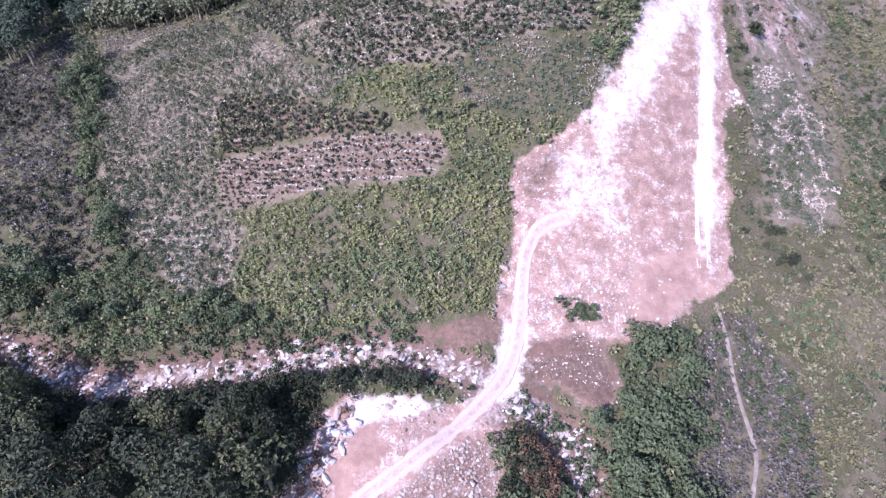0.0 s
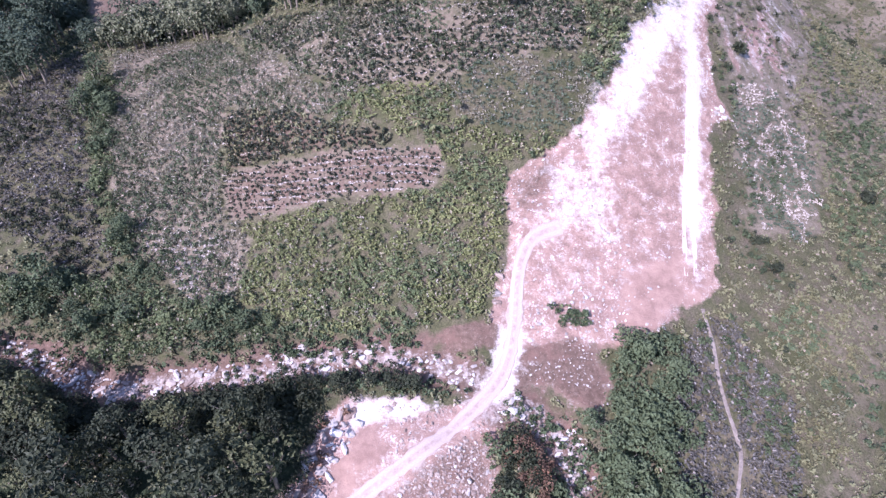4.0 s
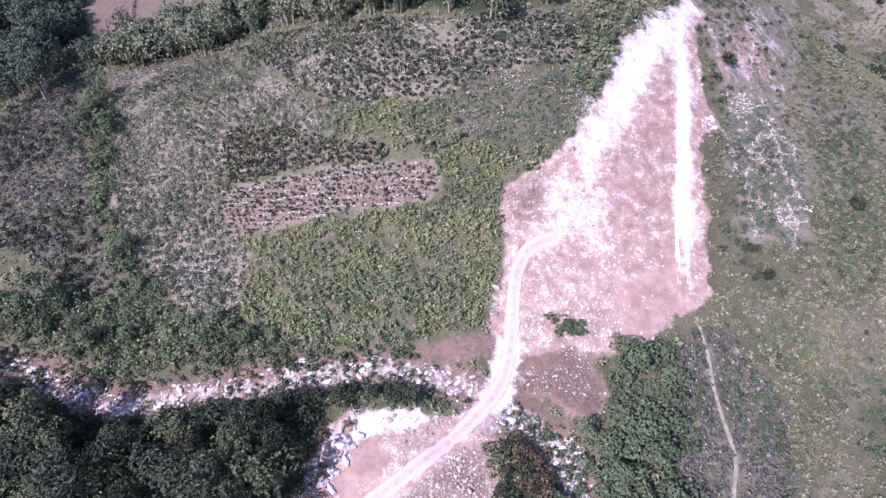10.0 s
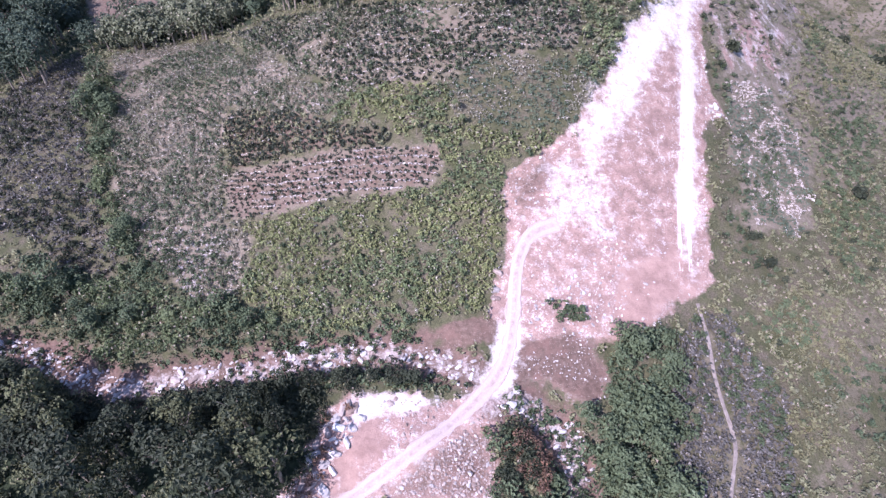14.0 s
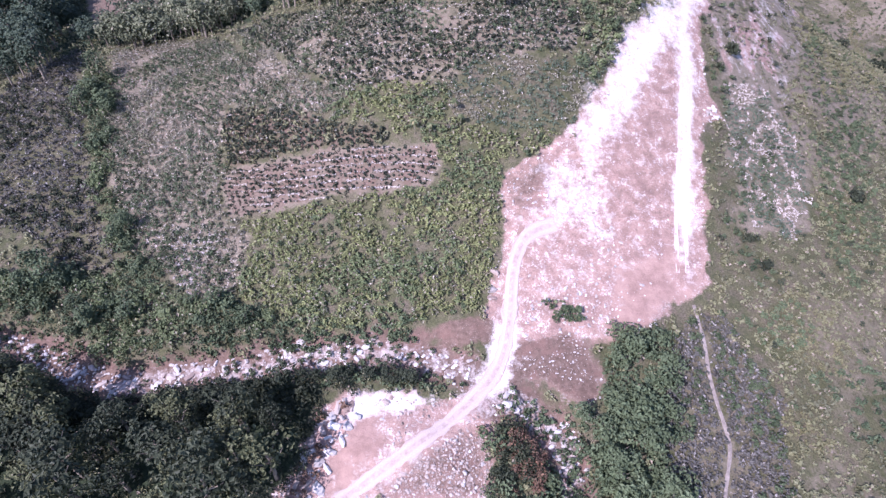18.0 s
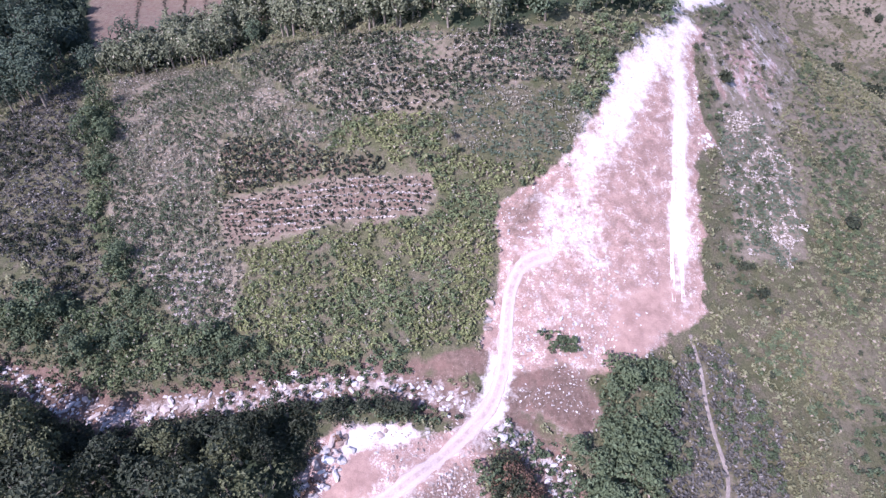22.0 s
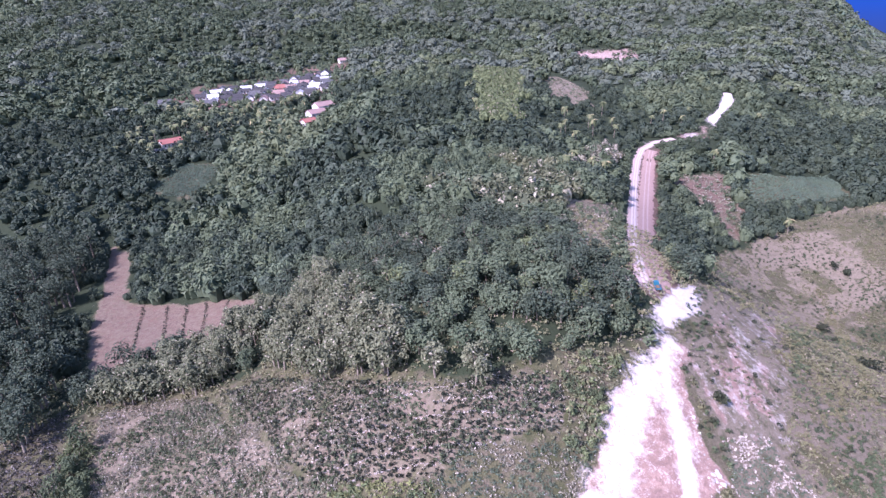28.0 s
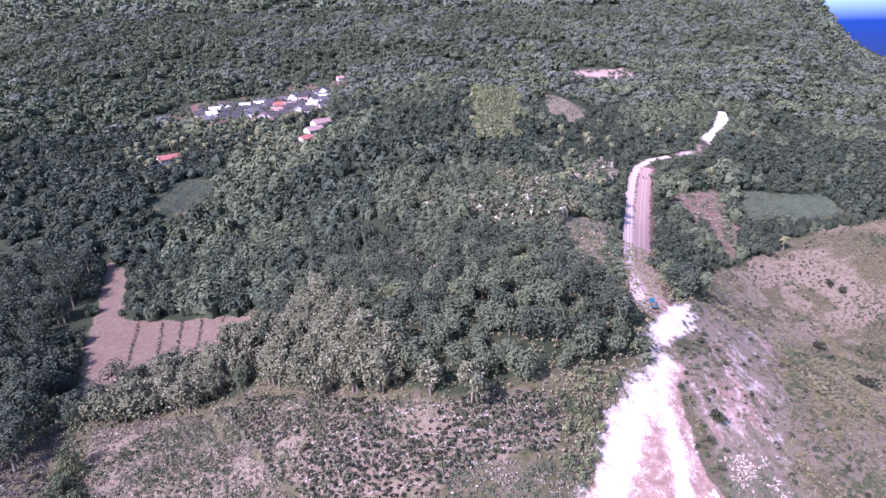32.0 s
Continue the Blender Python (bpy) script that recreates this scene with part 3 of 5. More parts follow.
def road_material(name, a, b, c, d):
    m, tree, bsdf = shader(name, 0.95, 0.1)
    rut = tree.nodes.new("ShaderNodeAttribute")
    rut.attribute_name = "rut"
    fine, grit = noise_node(tree, 1.1, 5, 0.7), noise_node(tree, 5.0, 3, 0.7)
    loose = mix(tree, ramp(tree, fine, 0.38, 0.62), a, b)
    packed = mix(tree, ramp(tree, grit, 0.3, 0.7), c, d)
    share = calc(tree, "ADD", rut.outputs["Fac"], calc(tree, "MULTIPLY", calc(tree, "SUBTRACT", fine, 0.5), 0.8))
    tree.links.new(mix(tree, ramp(tree, share, 0.3, 0.6), loose, packed), bsdf.inputs["Base Color"])
    bump(tree, bsdf, grit, 0.6, 0.08)
    return m


ROAD_DIRT = road_material("road_dirt", (0.50, 0.40, 0.365), (0.36, 0.265, 0.235), (0.52, 0.43, 0.40), (0.44, 0.345, 0.315))
ROAD_WHITE = road_material("road_white", (0.70, 0.62, 0.60), (0.56, 0.44, 0.42), (0.76, 0.68, 0.66), (0.66, 0.56, 0.54))
ROAD_EDGE = road_material("road_edge", (0.52, 0.40, 0.36), (0.42, 0.30, 0.265), (0.60, 0.49, 0.455), (0.62, 0.52, 0.49))
ROAD_RUT = road_material("road_rut", (0.64, 0.54, 0.51), (0.54, 0.43, 0.40), (0.56, 0.45, 0.42), (0.64, 0.54, 0.51))
ROAD_RED = road_material("road_red", (0.42, 0.285, 0.245), (0.34, 0.22, 0.185), (0.44, 0.31, 0.27), (0.48, 0.36, 0.32))
FOOTPATH = road_material("footpath_dirt", (0.36, 0.30, 0.26), (0.22, 0.18, 0.155), (0.38, 0.32, 0.28), (0.28, 0.23, 0.20))


def road(name, line, width, ruts, label, crown=0.10, material=None):
    """A dirt road laid on the land: wheel ruts pressed in, edges that sink into the ground."""
    q = smooth_line(line, 0.7)
    way = np.gradient(q, axis=0)
    way /= np.linalg.norm(way, axis=1, keepdims=True)
    side = np.stack([way[:, 1], -way[:, 0]], 1)
    u = np.linspace(-1, 1, 25)
    n, k = len(q), len(u)
    half = width / 2 * (1 + 0.8 * (fbm(q[:, 0], q[:, 1], 2.4, 3, 33) - 0.5) + 0.5 * (fbm(q[:, 0], q[:, 1], 0.9, 2, 37) - 0.5))
    off = u[None] * half[:, None]
    x, y = q[:, :1] + side[:, :1] * off, q[:, 1:] + side[:, 1:] * off
    wobble = 0.25 * (fbm(q[:, 0], q[:, 1], 6, 2, 34) - 0.5)[:, None]
    rut = 0 * off + sum(np.exp(-((off - r - wobble) / 0.42) ** 2) for r in ruts) * (0.55 + 0.6 * fbm(q[:, 0], q[:, 1], 5, 2, 36)[:, None])
    z = land(x, y) + crown * (1 - u[None] ** 2) - 0.07 * rut + 0.10 * (fbm(x, y, 1.4, 2, 35) - 0.5) + 0.05
    z = np.where(np.abs(u[None]) > 0.95, land(x, y) - 0.35, z)
    i = (np.arange(n - 1)[:, None] * k + np.arange(k - 1)).ravel()
    me = mesh_object(name, np.stack([x, y, z], -1).reshape(-1, 3), np.stack([i, i + k, i + k + 1, i + 1], 1), material or ROAD_DIRT, True)
    attribute(me, "rut", np.clip(rut, 0, 1).ravel())
    return tagged(new(name, me), label, "road", kind="structure")


road("dirt_track", TRACK[:12], 2.7, (-0.75, 0.75), "pale rutted dirt track of crushed limestone")
road("hill_road", HILL_RED, 8.6, (-1.1, 0.9), "reddish dirt road climbing a wooded hill", material=ROAD_RED)
road("hill_road_edge", HILL_WHITE, 5.0, (-0.4, 0.9), "whitish driven edge of a dirt hill road", 0.16, ROAD_EDGE)
road("upper_road", HILL_ROAD[9:], 7.0, (-1.0, 1.0), "white dirt road winding over the hill", material=ROAD_WHITE)
for line in ([(55.6, 59.8), (58, 69.7), (61.2, 80.1), (64.8, 92.1), (68.1, 102.8)], [(57.5, 59.7), (60.2, 69.8), (63.4, 80.2), (67.3, 92.6), (70.9, 103.6)]):
    road("wheel_rut", line, 0.8, (0.0,), "shallow pinkish wheel rut pressed into pale dirt", 0.02, ROAD_RUT)
road("footpath", PATH, 0.7, (), "narrow trodden footpath through scrub", 0.02, FOOTPATH)


# ---- plants: shared shapes ----
rng = np.random.default_rng(7)


def unit(v):
    return v / np.maximum(np.linalg.norm(v, axis=-1, keepdims=True), 1e-9)


def cards(centres, normals, sizes, aspect=0.62):
    """A leaf, or spray of leaves, of one uneven, slightly twisted face at every centre: verts (n, 4, 3) and faces (n, 4)."""
    n = len(centres)
    normals = unit(normals)
    along = unit(np.cross(normals, rng.normal(size=(n, 3))))
    side = np.cross(normals, along)
    a, s = along * sizes[:, None], side * (sizes * aspect)[:, None]
    fold = normals * (sizes * 0.22)[:, None]
    v = np.stack([centres - a - s * 0.2 - fold, centres - a * 0.15 + s * 1.1 + fold, centres + a * 1.1 + s * 0.15 - fold, centres + a * 0.2 - s * 1.1 + fold], 1)
    return v, np.arange(4 * n).reshape(n, 4)


def clump(n, radius, height, leaf, lobes=4, base=0.1, flat=0.5, shell=0.35, rough=0.45):
    """An uneven heap of leaves that stands on z = 0: verts (m, 3), faces, and a tone for each vertex with inner shade
    painted in.
    """
    at = np.stack([rng.normal(0, radius * 0.42, lobes), rng.normal(0, radius * 0.42, lobes), height * rng.uniform(0.45, 0.72, lobes)], 1)
    r = radius * rng.uniform(0.45, 0.75, lobes)
    pick = rng.integers(0, lobes, n)
    d = unit(rng.normal(size=(n, 3)) + [0, 0, 0.25])
    depth = rng.uniform(shell, 1.0, n) ** 0.5
    c = at[pick] + d * (r[pick] * depth)[:, None] * [1, 1, 0.5 * height / radius + 0.25]
    c[:, 2] = np.clip(c[:, 2], base * height, None)
    v, f = cards(c, d + [0, 0, flat] + rng.normal(0, rough, (n, 3)), leaf * rng.uniform(0.6, 1.3, n) * 0.5)
    # self-shade painted into the tone: darker deep inside and low down, plus chance
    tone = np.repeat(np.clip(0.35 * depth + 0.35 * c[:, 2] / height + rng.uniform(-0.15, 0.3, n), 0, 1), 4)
    return v.reshape(-1, 3), f, tone


def rosette(n, radius, height, leaf):
    """A crop plant: leaves that spread from a short stem."""
    turn = rng.uniform(0, 2 * np.pi, n)
    out = rng.uniform(0.25, 1.0, n) * radius
    c = np.stack([np.cos(turn) * out, np.sin(turn) * out, height * rng.uniform(0.35, 1.0, n) * (1 - 0.3 * out / radius)], 1)
    v, f = cards(c, np.stack([np.cos(turn) * 0.5, np.sin(turn) * 0.5, np.ones(n)], 1) + rng.normal(0, 0.3, (n, 3)), leaf * rng.uniform(0.6, 1.2, n) * 0.5, 0.5)
    return v.reshape(-1, 3), f, np.repeat(rng.uniform(0.1, 0.8, n), 4)


def scatter(name, places, shapes, material, label, category, low=0.7, high=1.3, sink=0.05, tall=1.0, spread=0.35, skew=1.0, grow=0.0, smooth=False):
    """One object of many plants: each place takes one of the shapes, turned and sized by chance."""
    places = np.asarray(places, float).reshape(-1, 2)
    if not len(places):
        return None
    z = land(places[:, 0], places[:, 1])
    which = rng.integers(0, len(shapes), len(places))
    verts, faces, tones, start = [], [], [], 0
    for k, (v, f, tone) in enumerate(shapes):
        mine = np.where(which == k)[0]
        if not len(mine):
            continue
        turn, size = rng.uniform(0, 2 * np.pi, len(mine)), low + (high - low) * rng.uniform(0, 1, len(mine)) ** skew
        if grow:
            size = size * (0.35 + 1.3 * fbm(places[mine, 0], places[mine, 1], grow, 3, 78))
        c, s = np.cos(turn)[:, None], np.sin(turn)[:, None]
        x = (v[:, 0] * c - v[:, 1] * s) * size[:, None] + places[mine, 0][:, None]
        y = (v[:, 0] * s + v[:, 1] * c) * size[:, None] + places[mine, 1][:, None]
        h = v[:, 2] * (size * tall * rng.uniform(0.8, 1.2, len(mine)))[:, None] + (z[mine] - sink)[:, None]
        verts.append(np.stack([x, y, h], -1).reshape(-1, 3))
        faces.append((f[None] + start + (np.arange(len(mine)) * len(v))[:, None, None]).reshape(-1, f.shape[1]))
        drift = 1.1 * (fbm(places[mine, 0], places[mine, 1], 6.0 + 0.4 * grow, 3, 77) - 0.5)
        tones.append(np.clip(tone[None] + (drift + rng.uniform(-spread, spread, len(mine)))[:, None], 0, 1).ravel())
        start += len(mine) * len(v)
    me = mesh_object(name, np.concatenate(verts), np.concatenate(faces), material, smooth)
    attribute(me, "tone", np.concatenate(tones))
    return tagged(new(name, me), label, category, kind="stuff")


def spots(outline, spacing, jitter=0.75, wander=3.0, inset=0.0, closed=True, width=0.0):
    """Places about a spacing apart inside an outline, or along a line within a width."""
    o = np.array(outline, float)
    (x0, y0), (x1, y1) = o.min(0) - width, o.max(0) + width
    x, y = np.meshgrid(np.arange(x0, x1, spacing), np.arange(y0, y1, spacing))
    x, y = x.ravel(), y.ravel()
    x, y = x + rng.uniform(-jitter, jitter, x.shape) * spacing, y + rng.uniform(-jitter, jitter, y.shape) * spacing
    d = edge_distance(x, y, outline, closed) - width + 1.4 * wander * (fbm(x, y, 6, 3, 31) - 0.5)
    keep = d < -inset
    return np.stack([x[keep], y[keep]], 1)


def keep_off(p, *outlines, gap=0.0):
    for o in outlines:
        p = p[edge_distance(p[:, 0], p[:, 1], o) > gap]
    return p


def keep_from(p, line, gap):
    return p[edge_distance(p[:, 0], p[:, 1], line, False) > gap]


def thin(p, size, level, seed):
    """Keeps the places where a slow noise is over a level, to leave gaps."""
    return p[fbm(p[:, 0], p[:, 1], size, 3, seed) + rng.uniform(-0.06, 0.06, len(p)) > level]


def rows(outline, angle, gap, step, wander=0.25):
    """Places in furrow rows at an angle, in degrees."""
    o = np.array(outline, float)
    mid, reach = o.mean(0), 90
    u, v = np.meshgrid(np.arange(-reach, reach, step), np.arange(-reach, reach, gap))
    u, v = u.ravel() + rng.normal(0, wander * step * 0.5, u.size), v.ravel() + rng.normal(0, wander * gap * 0.4, u.size)
    v = v + 1.2 * np.sin(u / 14) + 0.0006 * u * u
    c, s = math.cos(radians(angle)), math.sin(radians(angle))
    x, y = mid[0] + u * c - v * s, mid[1] + u * s + v * c
    keep = edge_distance(x, y, outline) < -0.3 + 1.5 * (fbm(x, y, 5, 2, 41) - 0.5)
    return np.stack([x[keep], y[keep]], 1)


# ---- crops and wild growth ----
ROSETTES = [rosette(13, 0.6, 0.9, 0.45) for _ in range(5)]
SMALL = [rosette(9, 0.38, 0.5, 0.32) for _ in range(4)]
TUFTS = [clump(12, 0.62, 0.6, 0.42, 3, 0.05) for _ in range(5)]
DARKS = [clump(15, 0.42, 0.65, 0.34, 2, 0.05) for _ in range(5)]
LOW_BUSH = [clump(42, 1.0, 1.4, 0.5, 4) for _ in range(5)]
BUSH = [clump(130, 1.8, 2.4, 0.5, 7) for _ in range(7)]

green = spots(GREEN_FIELD, 0.82, wander=2)
green = thin(keep_off(green, BARE, gap=0.5), 2.6, 0.33, 2)
lush = fbm(green[:, 0], green[:, 1], 9, 4, 23) + rng.normal(0, 0.05, len(green)) > 0.52
scatter("field_crop", green[~lush], ROSETTES, LEAF_FIELD, "dense olive-green crop plants covering a sloping field", "crop", 0.6, 1.7)
scatter("field_crop_green", green[lush], ROSETTES, LEAF_LUSH, "darker green plants in patches of a sloping field", "crop", 0.6, 1.8)
scatter("field_dry_crop", thin(green[::3], 4, 0.50, 40), ROSETTES, LEAF_GREY, "withered grey plants scattered through the field crop", "crop", 0.6, 1.3)
scatter("field_tall_weed", thin(spots(GREEN_FIELD, 1.7, inset=1), 5, 0.56, 17), LOW_BUSH, LEAF_SHRUB, "dark green weed bushes standing in the field crop", "weeds", 0.4, 0.8)
scatter("field_weed", thin(spots(GREEN_FIELD, 2.2, inset=1), 9, 0.52, 3), LOW_BUSH, LEAF_FIELD, "taller yellowish-green weeds among the field crop", "weeds", 0.5, 0.95)
grey = keep_off(spots(GREY_FIELD, 0.95), ROW_FIELD, GREEN_FIELD, DARK_ROWS)
scatter("dry_crop", thin(grey, 8, 0.34, 4), ROSETTES, LEAF_GREY, "withering grey-green crop plants on dry soil", "crop", 0.65, 1.25)
scatter("dry_crop_green", thin(grey[::2], 10, 0.45, 5), ROSETTES, LEAF_SHRUB, "dark green crop plants among withered ones", "crop", 0.9, 1.6)
scatter("row_crop", rows(ROW_FIELD, -21, 0.95, 0.75, 0.5), DARKS, LEAF_ROW, "small dark plants in furrow rows on reddish soil", "crop", 0.5, 1.35)
scatter("dark_row_crop", thin(rows(DARK_ROWS, -24, 1.0, 0.8, 0.4), 9, 0.22, 20), DARKS, LEAF_ROW, "dark leafy plants in rows on dry soil", "crop", 1.0, 1.8)
scatter("upper_row_crop", thin(rows(UPPER_FIELD, -3, 1.15, 0.95, 0.5), 14, 0.28, 6), DARKS, LEAF_ROW, "small dark plants in rows on pale tilled soil", "crop", 0.8, 1.8)
scatter("upper_dry_weed", thin(spots(UPPER_FIELD, 0.9), 7, 0.36, 45), TUFTS, LEAF_GREY, "grey withered weeds over the tilled field", "weeds", 0.5, 1.1)
scatter("upper_field_weed", thin(spots(UPPER_FIELD, 1.1), 6, 0.46, 8), TUFTS, LEAF_SHRUB, "tufts of green weeds between the crop rows", "weeds", 0.7, 1.4)
blue = keep_off(spots(BLUE_FIELD, 0.85), BARE, gap=0.4)
mixed = fbm(blue[:, 0], blue[:, 1], 7, 3, 27) + rng.normal(0, 0.05, len(blue)) > 0.6
scatter("mixed_crop", blue[mixed], ROSETTES, LEAF_GREY, "dry plants among leafy crop beside the bare road", "crop", 0.6, 1.2)
scatter("blue_crop", blue[~mixed], ROSETTES, LEAF_BLUE, "bluish-green leafy crop beside the bare road", "crop", 0.6, 1.2)


def mulch(outline, angle, gap, seed, run=0.45):
    p = rows(outline, angle, gap, 0.45, 0.15)
    return thin(p, 11, run, seed)


STRAWS = [rosette(5, 0.4, 0.22, 0.6) for _ in range(4)]
scatter("straw_row", np.concatenate([mulch(ROW_FIELD, -16, 1.5, 51, 0.5), mulch(UPPER_FIELD, -12, 3.0, 52, 0.43), mulch(DARK_ROWS, -20, 3.6, 54, 0.48), mulch(GREY_FIELD, -12, 15, 53, 0.52)]), STRAWS, STRAW, "pale dry stalks heaped in lines between crop rows", "straw", 0.5, 1.05)
scatter("field_grass", thin(keep_off(np.concatenate([spots(GREY_FIELD, 1.1), spots([(-39.1, 149.7), (-16.7, 146), (6.2, 129.9), (1.7, 111.3), (-21.1, 111.7)], 1.2)]), GREEN_FIELD, ROW_FIELD, DARK_ROWS), 12, 0.50, 28), TUFTS, LEAF_MEADOW, "olive grass and weeds spreading over the old crop field", "grass", 0.6, 1.3)
fallow = keep_off(spots(LEFT_FALLOW, 1.05), SHRUB_BELT)
scatter("fallow_scrub", fallow, TUFTS, LEAF_FALLOW, "low grey scrub on a fallow slope", "scrub", 0.7, 1.5, spread=0.25)
scatter("white_stalks", thin(spots([(-54.3, 88.7), (-46.2, 86.2), (-35.6, 80.2), (-28, 71.9), (-29.7, 64.6), (-36.4, 65.6), (-42.9, 72), (-50, 80.4)], 1.0), 7, 0.42, 25), STRAWS, STRAW, "pale dead stalks standing on an old crop field", "straw", 0.7, 1.4)
scatter("fallow_bush", thin(fallow[::5], 16, 0.5, 9), LOW_BUSH, LEAF_DARK, "dark low bushes on a fallow slope", "bushes", 0.6, 1.2)


belt = keep_from(keep_off(thin(spots(SHRUB_BELT, 2.0), 7, 0.36, 30), BARE, TILLED_STRIP), CREEK, 4.6)
fresh = fbm(belt[:, 0], belt[:, 1], 6, 3, 32) > 0.52
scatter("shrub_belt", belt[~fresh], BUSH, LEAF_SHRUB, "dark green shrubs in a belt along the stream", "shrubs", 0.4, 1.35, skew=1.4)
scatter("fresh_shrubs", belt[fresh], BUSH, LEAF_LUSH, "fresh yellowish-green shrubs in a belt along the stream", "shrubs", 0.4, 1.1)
scatter("belt_undergrowth", keep_from(keep_off(spots(SHRUB_BELT, 1.1), BARE, TILLED_STRIP), CREEK, 2.6), TUFTS, LEAF_SHRUB, "low green undergrowth beside the stream", "undergrowth", 0.8, 1.6)
RUSTY = [(17.1, 34.7), (22.7, 36.3), (24.8, 32.5), (22.1, 24.2), (14.6, 24.4), (13.9, 30.2)]
mid = keep_from(keep_off(thin(np.concatenate([spots(MID_SHRUBS, 2.0, wander=6), spots(RIGHT_SHRUBS, 1.8, wander=9)]), 6, 0.40, 19), BARE, QUARRY, RUSTY), CREEK, 3.2)
scatter("slope_shrubs", mid, BUSH, LEAF_SHRUB, "green shrubs crowding the slope below the road", "shrubs", 0.3, 1.6, skew=1.5)
scatter("rusty_shrubs", keep_off(thin(spots(RUSTY, 1.6, wander=4), 5, 0.52, 43), QUARRY), BUSH, LEAF_RUST, "rusty brown withered shrubs below the track", "shrubs", 0.4, 0.8)
scatter("dark_shrubs", keep_off(thin(spots(RUSTY, 1.9, wander=5), 5, 0.36, 44), QUARRY), BUSH, LEAF_DARK, "dark shrubs among withered ones below the track", "shrubs", 0.4, 1.0)
scatter("slope_undergrowth", keep_off(np.concatenate([spots(MID_SHRUBS, 1.2), spots(RIGHT_SHRUBS, 1.2)]), BARE, QUARRY), TUFTS, LEAF_SHRUB, "low green growth between the shrubs", "undergrowth", 0.8, 1.6)
greyr = keep_from(spots(GREY_RIGHT, 0.8), PATH, 0.8)
scatter("grey_scrub", greyr, TUFTS, LEAF_FALLOW, "grey-green scrub beside a footpath", "scrub", 0.7, 1.5)
scatter("grey_scrub_bush", thin(greyr[::4], 12, 0.5, 12), LOW_BUSH, LEAF_SHRUB, "small green bushes in grey scrub", "bushes", 0.5, 1.0)
net = spots(PALE_CROP, 0.62, wander=6)
veins = np.abs(fbm(net[:, 0], net[:, 1], 3.6, 2, 61) - 0.5) < 0.085
scatter("pale_stubble", net[veins], STRAWS, STRAW, "whitish dead stalks in a patchy field", "straw", 0.6, 1.2)
scatter("patchy_crop", net[~veins][::2], ROSETTES, LEAF_BLUE, "bluish-green plants in a patchy field", "crop", 0.6, 1.1)
grass = keep_off(spots(RIGHT_GRASS, 1.35), PALE_CROP, GREY_RIGHT, BARE)
grass = grass[grass[:, 0] < 0.9 * grass[:, 1] + 75]
slope = edge_distance(grass[:, 0], grass[:, 1], DIRT_SLOPE) > 0
near = grass[:, 1] < 300
sparse = (edge_distance(grass[:, 0], grass[:, 1], PALE_SLOPE) < 0) & (rng.uniform(0, 1, len(grass)) < 0.35 + 0.9 * (fbm(grass[:, 0], grass[:, 1], 8, 3, 43) - 0.3))
grass = grass[~sparse]
slope, near = slope[~sparse], near[~sparse]
belts = fbm(grass[:, 0], grass[:, 1], 17, 3, 18) + rng.normal(0, 0.04, len(grass))
scatter("slope_grass", grass[slope & near & (belts < 0.53)], TUFTS, LEAF_OLIVE, "olive-green grass tufts on an open slope", "grass", 0.6, 1.5)
scatter("slope_scrub", grass[slope & near & (belts >= 0.50) & (belts < 0.60)], TUFTS, LEAF_MEADOW, "greyish scrub tufts on an open slope", "scrub", 0.7, 1.6)
scatter("slope_herbs", grass[slope & near & (belts >= 0.58)][::2], LOW_BUSH, LEAF_SHRUB, "green herbs and low bushes on an open slope", "bushes", 0.4, 0.95)
strip = spots([(220.2, 231.7), (201.9, 197.7), (167.3, 154.9), (144.3, 129.2)], 1.1, closed=False, width=2.2)
scatter("yellow_grass", strip, TUFTS, LEAF_YELLOW, "yellowish grass along an old bank", "grass", 0.7, 1.3)
yellow = np.concatenate([spots(o, 1.1, wander=10) for o in ([(124.6, 143.6), (196, 207.1), (125.5, 114.3), (103.1, 103.1)], [(74.7, 55.4), (92.2, 57.3), (81.4, 37.2), (71.7, 42)], [(66.9, 33.5), (76.6, 34.3), (71.6, 26.7), (64, 26.9)])])
scatter("green_patch", thin(spots([(104.5, 96.3), (130.8, 108), (103.2, 55.7), (86.4, 55.5)], 1.5, wander=12), 10, 0.40, 35), LOW_BUSH, LEAF_SHRUB, "dark green herbs in a belt on the slope", "bushes", 0.4, 0.95)
scatter("path_shrubs", thin(spots([(63.4, 51.9), (78.8, 53.7), (73.7, 37.3), (61.1, 35.5)], 1.6, wander=6), 7, 0.42, 36), LOW_BUSH, LEAF_SHRUB, "low green shrubs beside the footpath", "bushes", 0.5, 1.0)
scatter("dark_crop", thin(spots([(78.7, 90.7), (91.9, 91.5), (82, 71.2), (74.4, 72.6), (75.4, 81.8)], 1.3, wander=3), 5, 0.42, 37), ROSETTES, LEAF_SHRUB, "dark green plants among pale stalks", "crop", 0.8, 1.5)
scatter("bare_weeds", thin(spots([(28.9, 53), (34.3, 53.7), (34.8, 51.2), (29.5, 51)], 0.9), 2, 0.45, 38), TUFTS, LEAF_SHRUB, "small green weeds on bare ground", "weeds", 0.6, 1.2)
scatter("yellow_patch", thin(yellow, 5, 0.4, 39), TUFTS, LEAF_YELLOW, "yellowish grass patches on the slope", "grass", 0.7, 1.3)
scatter("slope_weed", thin(grass[near][::14], 16, 0.5, 14), LOW_BUSH, LEAF_DARK, "scattered green bushes on an open grass slope", "bushes", 0.4, 1.0)
scatter("far_grass", thin(grass[~near], 30, 0.5, 15), TUFTS, LEAF_MEADOW, "dry grass tufts on a far open slope", "grass", 1.0, 2.2)
